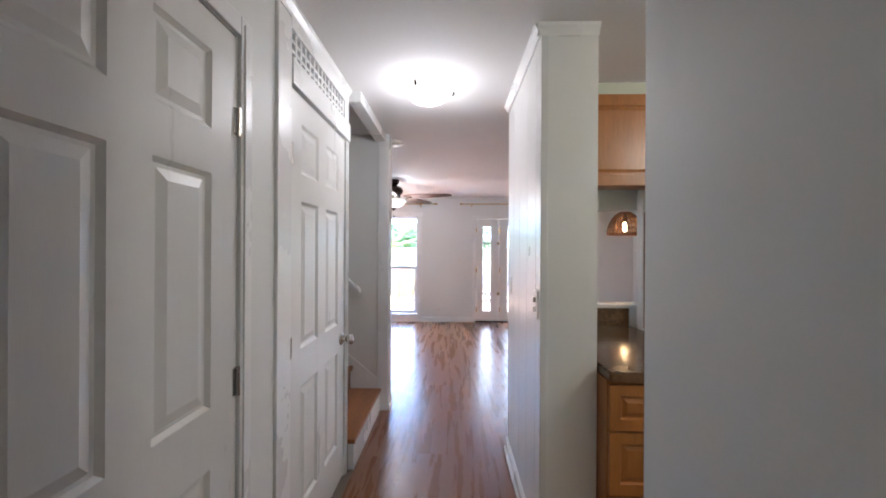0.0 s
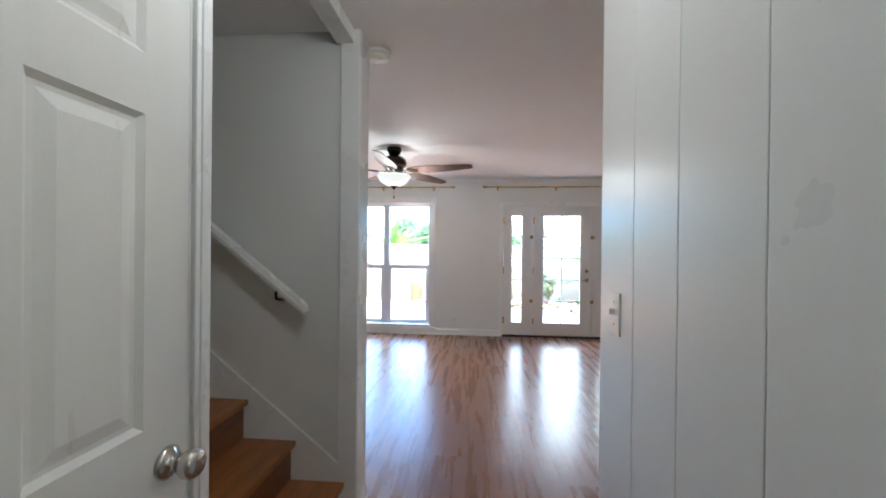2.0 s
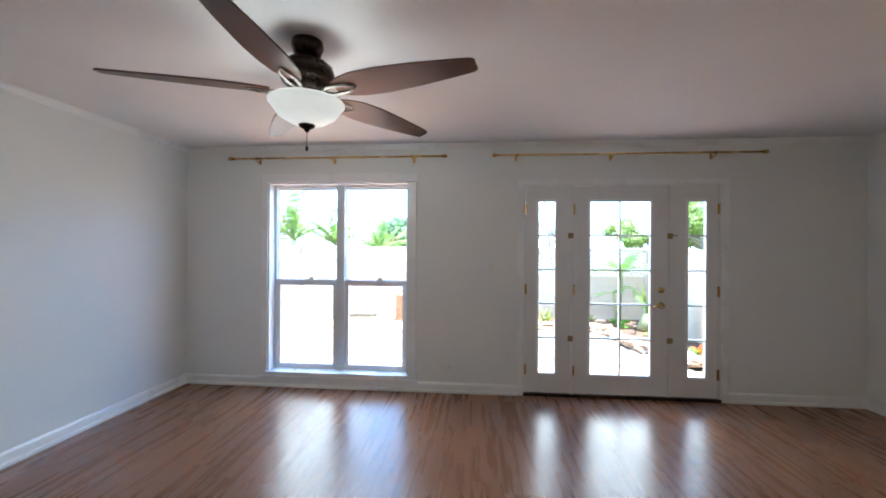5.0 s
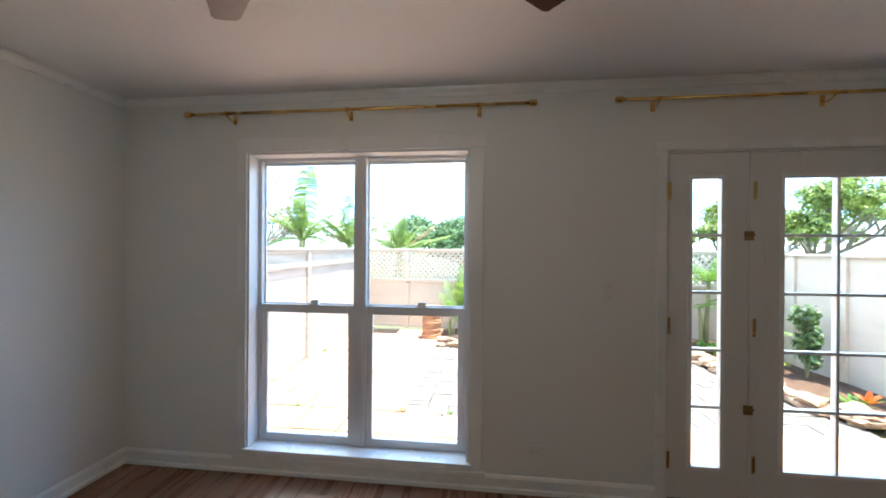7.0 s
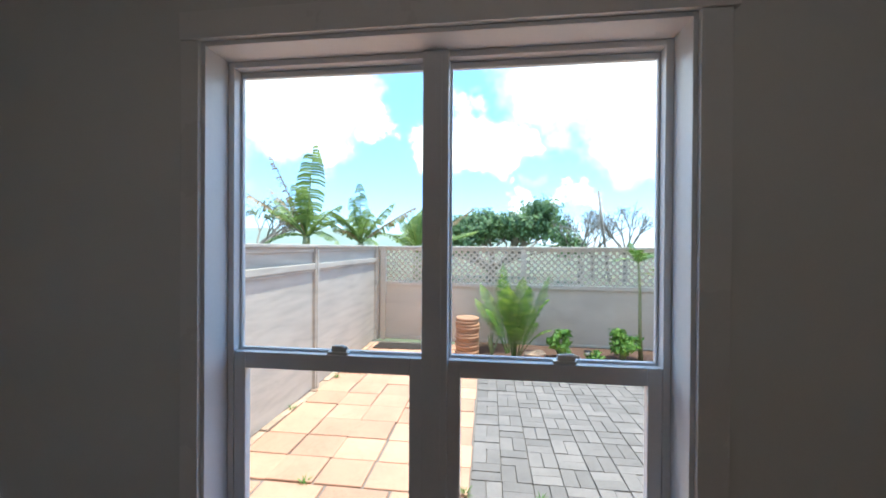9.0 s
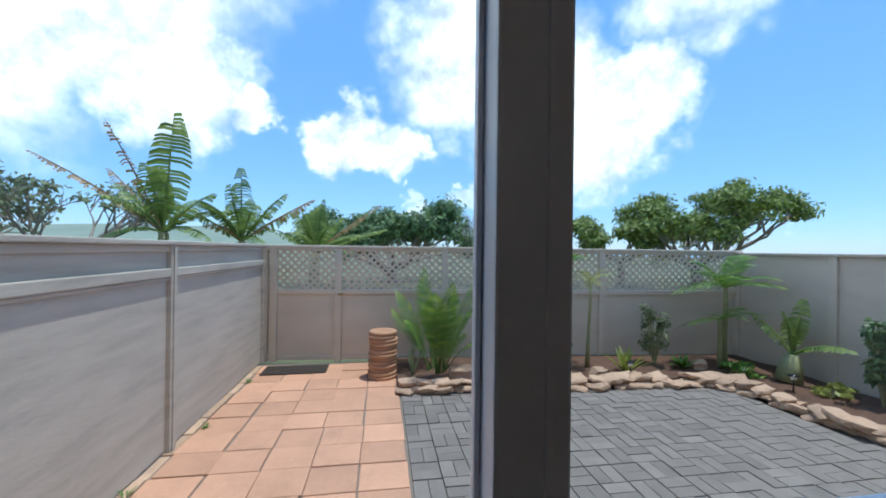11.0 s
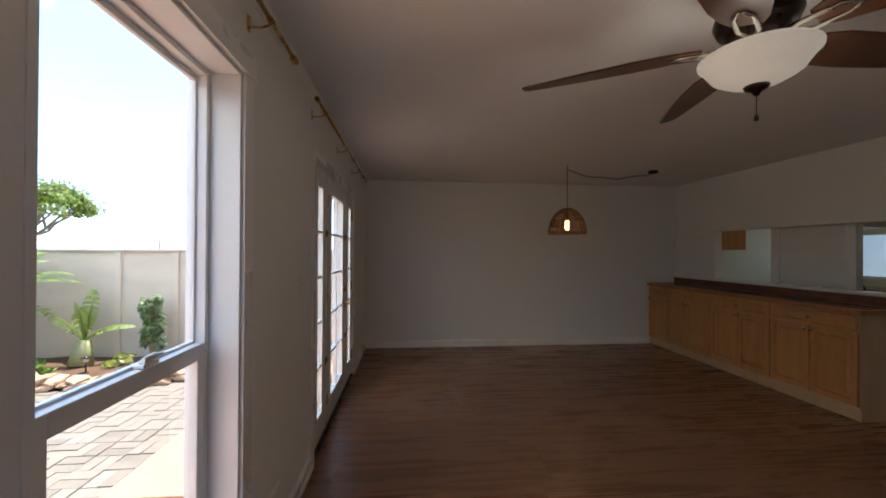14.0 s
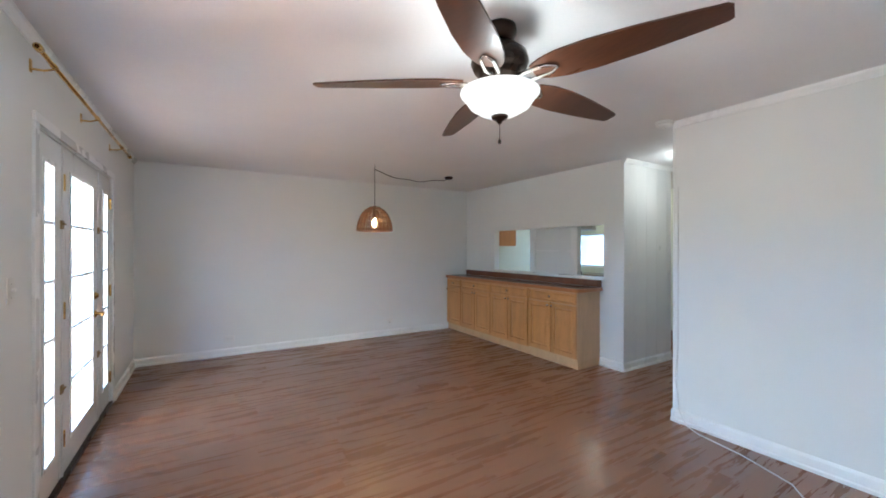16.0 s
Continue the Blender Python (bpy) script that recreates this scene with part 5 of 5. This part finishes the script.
# ---- plants ----
def add_frond(bm, base, way, length, width, droop, leaflets, lean=0.55, torn=0.0):
    """A feather leaf: a curved rib with leaflets on both sides."""
    base, way = Vector(base), Vector(way).normalized()
    pts = []
    for i in range(leaflets + 1):
        k = i / leaflets
        pts.append(base + way * length * k + Vector((0, 0, -droop * length * k * k)))
    for i in range(1, leaflets + 1):
        k = i / leaflets
        t = (pts[i] - pts[i - 1]).normalized()
        side = t.cross(Vector((0, 0, 1)))
        side = side.normalized() if side.length > 0.05 else Vector((1, 0, 0))
        up = side.cross(t)
        wl = width * math.sin(math.pi * min(0.97, 0.12 + 0.86 * k)) * rng.uniform(0.85, 1.1)
        for s in (-1, 1):
            if rng.random() < torn:
                continue
            tip = pts[i] + (side * s + t * lean - up * 0.25).normalized() * wl
            w0 = max(0.0035, length / leaflets * 0.29)
            mid = pts[i].lerp(tip, 0.5) + up * wl * 0.06
            a = [bm.verts.new(pts[i] - t * w0 * 0.6), bm.verts.new(pts[i] + t * w0 * 0.6), bm.verts.new(mid + t * w0), bm.verts.new(mid - t * w0 * 0.8), bm.verts.new(tip)]
            bm.faces.new((a[0], a[1], a[2], a[3]))
            bm.faces.new((a[3], a[2], a[4]))
    return pts


def palm(name, at, trunk_h, lean, fronds, flen, fwid, label, spread=(0.3, 1.1), trunk_r=0.022, mat=None, droop=0.45):
    p = thing(name, at, label, "plant")
    at = Vector(at)
    topp = at + Vector((lean[0], lean[1], trunk_h))
    tube("trunk", [at - Vector((0, 0, 0.03)), at.lerp(topp, 0.35), at.lerp(topp, 0.7) + Vector((0.01, 0, 0)), topp], [trunk_r * 1.5, trunk_r, trunk_r * 0.9, trunk_r * 0.7], TRUNK_GREEN, p)
    for i in range(fronds):
        a = 2 * math.pi * (i * 0.382 + rng.uniform(-0.05, 0.05))
        e = rng.uniform(*spread)
        way = Vector((math.cos(a) * math.cos(e), math.sin(a) * math.cos(e), math.sin(e)))
        bm = bmesh.new()
        l = flen * rng.uniform(0.75, 1.1)
        pts = add_frond(bm, topp, way, l, fwid, droop * rng.uniform(0.7, 1.3), 20)
        add_tube(bm, pts[::4], [0.006, 0.005, 0.004, 0.003, 0.002, 0.001][:len(pts[::4])], 4)
        part("frond", bm, mat or LEAF_PALM, p)
    return p


def blade_plant(name, at, count, length, width, label, mat, up=0.9, droop=0.3):
    """A rosette of strap leaves."""
    p = thing(name, at, label, "plant")
    at = Vector(at)
    for i in range(count):
        a = 2 * math.pi * (i * 0.382) + rng.uniform(-0.2, 0.2)
        e = rng.uniform(up - 0.35, up + 0.35)
        way = Vector((math.cos(a) * math.cos(e), math.sin(a) * math.cos(e), math.sin(e)))
        side = Vector((-math.sin(a), math.cos(a), 0))
        l = length * rng.uniform(0.7, 1.1)
        bm = bmesh.new()
        prev = None
        for k in range(6):
            u = k / 5
            c = at + way * l * u + Vector((0, 0, -droop * l * u * u - 0.01))
            wd = width * (0.5 + 1.2 * u * (1 - u) * 2) * (1 - u ** 3)
            row = [bm.verts.new(c - side * wd), bm.verts.new(c - Vector((0, 0, wd * 0.35))), bm.verts.new(c + side * wd)]
            if prev:
                bm.faces.new((prev[0], prev[1], row[1], row[0]))
                bm.faces.new((prev[1], prev[2], row[2], row[1]))
            prev = row
        part("leaf", bm, mat, p)
    return p


def add_leaves(bm, centre, radii, count, size, shell=0.55):
    """Scatters small folded leaves through an ellipsoid."""
    for _ in range(count):
        d = Vector((rng.gauss(0, 1), rng.gauss(0, 1), rng.gauss(0, 1))).normalized()
        r = shell + (1 - shell) * rng.random()
        c = Vector(centre) + Vector((d.x * radii[0], d.y * radii[1], d.z * radii[2])) * r
        n = (d + Vector((rng.uniform(-0.8, 0.8), rng.uniform(-0.8, 0.8), rng.uniform(-0.2, 1.0)))).normalized()
        u = n.cross(Vector((rng.uniform(-1, 1), rng.uniform(-1, 1), rng.uniform(-1, 1)))).normalized()
        v = n.cross(u)
        s = size * rng.uniform(0.6, 1.3)
        q = [bm.verts.new(c - u * s), bm.verts.new(c + v * s * 0.45), bm.verts.new(c + u * s), bm.verts.new(c - v * s * 0.45)]
        bm.faces.new(q)


def shrub(name, at, height, radius, clumps, per, size, label, mat, stem=True):
    p = thing(name, at, label, "plant")
    at = Vector(at)
    bms, bml = bmesh.new(), bmesh.new()
    for i in range(clumps):
        a, k = rng.uniform(0, 6.28), (i + 0.5) / clumps
        c = at + Vector((math.cos(a) * radius * rng.uniform(0.2, 0.8), math.sin(a) * radius * rng.uniform(0.2, 0.8), height * (0.25 + 0.7 * k)))
        add_tube(bms, [at - Vector((0, 0, 0.03)), at.lerp(c, 0.5) + Vector((0, 0, 0.03)), c], [0.009, 0.006, 0.003], 5)
        add_leaves(bml, c, (radius * 0.45, radius * 0.45, height * 0.16), per, size, 0.2)
    part("stems", bms, TRUNK_GREEN, p)
    part("leaves", bml, mat, p)["kind"] = "stuff"
    return p


B = G + 0.06
areca = thing("areca_palm", (-0.88, 11.50, B), "bushy green areca palm by the fence", "plant")
for i in range(19):
    a = rng.uniform(0, 6.28)
    base = Vector((-0.88 + 0.10 * math.cos(a), 11.50 + 0.10 * math.sin(a), B - 0.02))
    e = rng.uniform(0.95, 1.5)
    way = Vector((math.cos(a) * math.cos(e), math.sin(a) * math.cos(e) * 0.7, math.sin(e)))
    l = rng.uniform(0.6, 1.35)
    bm = bmesh.new()
    pts = add_frond(bm, base + way * l * 0.25, way, l * 0.85, 0.19, rng.uniform(0.15, 0.5) * (1.5 - l * 0.5), 30)
    add_tube(bm, [base] + pts[::8], [0.008, 0.006, 0.005, 0.003, 0.002][:len(pts[::8]) + 1], 4)
    part("frond", bm, LEAF_PALM, areca)
palm("young_palm", (0.78, 11.46, B), 1.28, (-0.04, 0), 9, 0.42, 0.14, "slender young palm with a thin stem", (0.5, 1.4))
palm("young_palm", (1.02, 11.42, B), 1.08, (0.03, 0), 6, 0.40, 0.12, "slender young palm with yellowing fronds", (0.2, 1.2), 0.02, LEAF_YELLOW)
palm("garden_palm", (2.80, 11.25, B), 1.0, (0.05, 0.02), 11, 0.8, 0.26, "small palm with arching yellow-green fronds", (0.15, 1.2), 0.035)
palm("garden_palm", (2.74, 11.22, B), 0.60, (-0.06, -0.03), 6, 0.55, 0.15, "small palm with arching yellow-green fronds", (0.0, 0.9), 0.03)
shrub("leafy_shrub", (0.50, 11.28, B), 0.42, 0.22, 16, 90, 0.028, "bright green leafy shrub in the bed", LEAF_SHRUB)
shrub("croton_shrub", (-0.28, 11.38, B), 0.36, 0.17, 12, 26, 0.06, "yellow-green broad-leaved shrub in the bed", LEAF_SHRUB)
shrub("tall_shrub", (1.98, 11.45, B), 0.75, 0.20, 16, 28, 0.04, "thin pale green shrub against the fence", LEAF_GREY)
shrub("vine_shrub", (3.24, 9.92, B), 0.82, 0.17, 22, 42, 0.045, "upright dark green shrub against the fence", LEAF_DARK)
shrub("ground_cover", (0.12, 11.18, B), 0.14, 0.14, 7, 24, 0.035, "low green plant with red flowers", LEAF_SHRUB)
shrub("ground_cover", (2.72, 10.9, B), 0.14, 0.25, 9, 26, 0.035, "low green ground cover in the bed", LEAF_SHRUB)
shrub("ground_cover", (2.95, 10.15, B), 0.12, 0.2, 8, 22, 0.035, "low green ground cover in the bed", LEAF_YELLOW)
blade_plant("bromeliad", (1.36, 11.15, B), 13, 0.45, 0.028, "yellow-edged strap-leaved plant in the bed", LEAF_YELLOW, 1.0, 0.15)
blade_plant("agave", (2.22, 11.25, B), 18, 0.32, 0.022, "low green strap-leaved plant", LEAF_SHRUB, 0.8)
blade_plant("snake_plant", (-1.18, 11.36, B), 9, 0.42, 0.02, "upright grey-green snake plant", LEAF_GREY, 1.35, 0.02)
blade_plant("red_bromeliad", (2.95, 8.98, B), 16, 0.28, 0.03, "orange and green bromeliad in the bed", LEAF_SHRUB, 0.7)
blade_plant("red_bromeliad", (3.02, 8.93, B + 0.06), 9, 0.18, 0.025, "orange bromeliad flower in the bed", FLOWER, 1.0)
for x, yy in ((-1.36, 8.48), (-2.98, 10.4), (-3.05, 9.5), (-3.0, 11.5), (-0.9, 8.46), (-2.4, 8.45)):
    blade_plant("grass_tuft", (x, yy, G - 0.005), 14, 0.10, 0.004, "small grass tuft in a paving joint", LEAF_SHRUB, 0.9)


def paddle_leaf(bm, base, way, length, width, droop, torn):
    """A banana leaf: a broad blade split into strips along its rib."""
    base, way = Vector(base), Vector(way).normalized()
    side = way.cross(Vector((0, 0, 1)))
    side = side.normalized() if side.length > 0.05 else Vector((1, 0, 0))
    steps = 36
    pts = [base + way * length * k / steps + Vector((0, 0, -droop * length * (k / steps) ** 2)) for k in range(steps + 1)]
    for k in range(6, steps):
        u = (k - 5.5) / (steps - 5.5)
        wd = width * (math.sin(math.pi * min(1, 0.12 + 0.86 * u)) ** 0.6)
        gap = rng.uniform(0.75, 1.0) if rng.random() > torn else rng.uniform(0.35, 0.8)
        for s in (-1, 1):
            if rng.random() < torn * 0.35:
                continue
            sag = Vector((0, 0, -wd * (0.3 + torn * rng.uniform(0.2, 0.9))))
            fwd = (pts[k + 1] - pts[k])
            a, b = pts[k], pts[k] + fwd * gap
            tip = side * s * wd + fwd * 1.2 + sag
            m0, m1 = a + tip * 0.55 - sag * 0.25, b + tip * 0.55 - sag * 0.25
            q = [bm.verts.new(v) for v in (a, b, m1, m0, a + tip * 0.98, b + tip * rng.uniform(0.85, 1.0))]
            bm.faces.new((q[0], q[1], q[2], q[3]))
            bm.faces.new((q[3], q[2], q[5], q[4]))
    return pts


def banana(at, height, leaves, label, dry=2, leaf=1.6, group="banana plants", ways=()):
    p = thing("banana_plant", at, label, "tree", group)
    at = Vector(at)
    crown = at + Vector((0.05, 0, height))
    tube("stem", [at, at.lerp(crown, 0.5), crown], [0.13, 0.11, 0.07], TRUNK_GREEN, p, 10)
    for i in range(leaves):
        a = 2 * math.pi * i * 0.382 + rng.uniform(-0.3, 0.3)
        e = rng.uniform(0.7, 1.5)
        way = Vector((math.cos(a) * math.cos(e), math.sin(a) * math.cos(e), math.sin(e)))
        isdry = i < dry
        bm = bmesh.new()
        l = leaf * rng.uniform(0.8, 1.15)
        droop, torn = (0.25, 0.75) if isdry else (rng.uniform(0.15, 0.45), rng.uniform(0.1, 0.5))
        if i < len(ways):
            way, l, isdry, droop, torn = Vector(ways[i][:3]), ways[i][3], ways[i][4], ways[i][5], ways[i][6]
        pts = paddle_leaf(bm, crown, way, l, 0.12 if isdry else 0.24 * l / 1.7, droop, torn)
        add_tube(bm, pts[::9], [0.022, 0.018, 0.014, 0.008, 0.003][:len(pts[::9])], 5)
        part("leaf", bm, LEAF_DRY if isdry else LEAF_BANANA, p)
    return p


# Each chosen leaf: direction, length, dry or green, droop, how far it is torn.
banana((-5.0, 13.6, G), 1.72, 16, "tall banana plant with wind-torn leaves", 1, 1.25, ways=(
    (-0.2, -0.45, 1.0, 1.95, True, 0.12, 0.8), (0.32, -0.5, 1.0, 2.0, False, 0.05, 0.25), (-0.85, -0.2, 0.75, 2.1, True, 0.12, 0.75), (-0.7, 0.3, 0.8, 1.7, True, 0.1, 0.9),
    (0.15, 0.5, 0.7, 1.1, False, 0.4, 0.3), (0.6, -0.3, 0.35, 1.1, False, 0.6, 0.3), (-0.5, -0.4, 0.3, 0.9, False, 0.6, 0.4)))
banana((-3.95, 13.9, G), 1.6, 16, "banana plant with browned torn leaves", 2, 1.15, ways=(
    (-0.75, -0.2, 0.6, 1.2, False, 0.1, 0.7), (0.05, -0.2, 1.0, 1.25, False, 0.02, 0.6), (0.8, -0.2, 0.55, 1.5, True, 0.08, 0.7), (-0.3, -0.3, 0.5, 0.9, True, 0.5, 0.8),
    (0.85, 0.1, 0.75, 1.3, False, 0.2, 0.75), (0.4, -0.5, 0.3, 1.0, False, 0.5, 0.4), (-0.3, 0.4, 0.4, 1.2, False, 0.4, 0.3)))
banana((-2.85, 14.5, G), 1.4, 15, "banana plant with broad bright leaves", 0, 1.2, ways=(
    (0.85, -0.1, 0.45, 1.5, False, 0.15, 0.1), (0.8, 0.1, 0.75, 1.7, True, 0.1, 0.85), (-0.5, -0.2, 0.5, 1.2, False, 0.3, 0.5), (0.5, -0.4, 0.25, 1.1, False, 0.35, 0.1)))
banana((3.02, 10.62, B), 0.30, 7, "small young banana plant in the bed", 0, 0.8, "young banana")


def limb(bm, start, way, length, radius, level, tips, twist):
    """Branches that fork to thin tips."""
    start, way = Vector(start), Vector(way).normalized()
    mid = start + way * length * 0.5 + Vector((rng.uniform(-1, 1), rng.uniform(-1, 1), rng.uniform(-0.3, 0.6))) * length * 0.08
    end = start + way * length
    add_tube(bm, [start, mid, end], [radius, radius * 0.82, radius * 0.62], 5)
    if level == 0:
        tips.append(end)
        return
    for i in range(rng.choice((2, 3, 3))):
        w2 = (way + Vector((rng.uniform(-1, 1), rng.uniform(-1, 1), rng.uniform(-0.3, 0.9))) * twist).normalized()
        limb(bm, end, w2, length * rng.uniform(0.62, 0.82), radius * 0.6, level - 1, tips, twist)


def tree(name, at, trunk_h, first, spread, levels, label, leafmat, leaf_size, per_tip, clump, radius=0.16, arms=5, twist=0.6, rise=0.7):
    p = thing(name, at, label, "tree")
    at = Vector(at)
    bm, tips = bmesh.new(), []
    fork = at + Vector((0, 0, trunk_h))
    add_tube(bm, [at, at.lerp(fork, 0.5) + Vector((0.06, 0, 0)), fork], [radius * 1.25, radius, radius * 0.9], 8)
    for i in range(arms):
        a = 2 * math.pi * (i / arms) + rng.uniform(-0.25, 0.25)
        limb(bm, fork, (math.cos(a) * spread, math.sin(a) * spread, rise * rng.uniform(0.7, 1.2)), first * rng.uniform(0.85, 1.15), radius * 0.6, levels, tips, twist)
    bmesh.ops.recalc_face_normals(bm, faces=bm.faces)
    part("trunk", bm, BARK, p)
    if per_tip:
        bm = bmesh.new()
        for t in tips:
            add_leaves(bm, t, (clump, clump, clump * 0.6), per_tip, leaf_size, 0.1)
        part("crown", bm, leafmat, p)["kind"] = "stuff"
    return p


tree("round_tree", (-1.15, 24.0, G), 0.5, 1.35, 1.0, 3, "dense dark green round-crowned tree", LEAF_DARK, 0.11, 105, 0.75, 0.2, 11, 0.6, 0.55)
tree("bare_tree", (2.7, 23.5, G), 1.2, 0.62, 0.75, 5, "leafless grey branching tree", LEAF_GREY, 0.08, 0, 0.3, 0.1, 5, 0.55, 0.9)
tree("bare_tree", (4.9, 24.5, G), 1.3, 0.68, 0.75, 5, "leafless grey branching tree", LEAF_GREY, 0.08, 0, 0.3, 0.11, 5, 0.55, 0.9)
tree("umbrella_tree", (10.8, 20.5, G), 0.95, 1.3, 1.0, 3, "spreading tree with airy lime-green crown", LEAF_LIME, 0.085, 120, 0.55, 0.2, 9, 0.7, 0.45)
tree("umbrella_tree", (8.5, 22.0, G), 1.0, 0.9, 1.0, 3, "small lime-green tree beside a larger one", LEAF_LIME, 0.085, 100, 0.48, 0.14, 7, 0.6, 0.55)
for x, yy in ((-9.5, 14.6), (-7.6, 15.2), (-11.6, 14.2), (-8.6, 13.8), (-10.6, 15.5), (-13.5, 14.5)):
    tree("plumeria_tree", (x, yy, G), 1.0, 0.72, 0.9, 4, "branching plumeria with sparse leaves", LEAF_GREY, 0.07, 4, 0.2, 0.1, 5, 0.65, 0.75)["group"] = "plumeria trees"
tree("bare_tree", (3.7, 25.5, G), 1.2, 0.8, 0.75, 5, "leafless grey branching tree", LEAF_GREY, 0.08, 0, 0.3, 0.09, 5, 0.6, 0.9)["group"] = "bare trees"
for x, yy, h, tilt in ((4.1, 24.0, 4.0, -0.5), (32.5, 27.5, 3.2, 0.0), (46, 25, 3.0, 0.0)):
    pl = thing("utility_pole", (x, yy, G), "thin weathered wooden pole", "pole", "poles")
    tube("pole", [(x, yy, G), (x + tilt, yy, h)], [0.07, 0.05], BARK, pl, 8)
bm = bmesh.new()
prev = None
for i in range(60):
    k = i / 59
    x = -420 + 640 * k
    h = 22 * (0.5 + 0.5 * math.cos((k - 0.25) * 4.2)) + 3 * noise.noise(Vector((k * 9, 0, 0)))
    row = [bm.verts.new((x, 260, -2)), bm.verts.new((x, 330, max(0.2, h * 0.7))), bm.verts.new((x, 420, max(0.3, h)))]
    if prev:
        bm.faces.new((prev[0], row[0], row[1], prev[1]))
        bm.faces.new((prev[1], row[1], row[2], prev[2]))
    prev = row
tagged(part("hill", bm, HILL, None, "", True), "hazy green ridge on the horizon", "backdrop", kind="structure")
structure("water", [((90, 60, -0.3), (1400, 1400, -0.10))], SEA, "blue sea on the horizon", "water")
for x, yy in ((0.02, 11.12), (2.75, 10.35), (1.32, 11.0)):
    s = thing("path_light", (x, yy, B), "small black solar garden light on a stake", "garden light", "path lights")
    tube("stake", [(x, yy, B - 0.05), (x, yy, B + 0.14)], 0.008, BLACK, s)
    lathe("lens", [(0.022, 0.12), (0.03, 0.16)], (x, yy, B), PLASTIC, s, 14)
    lathe("cap", [(0.05, 0.16), (0.048, 0.17), (0.02, 0.18)], (x, yy, B), BLACK, s, 18)
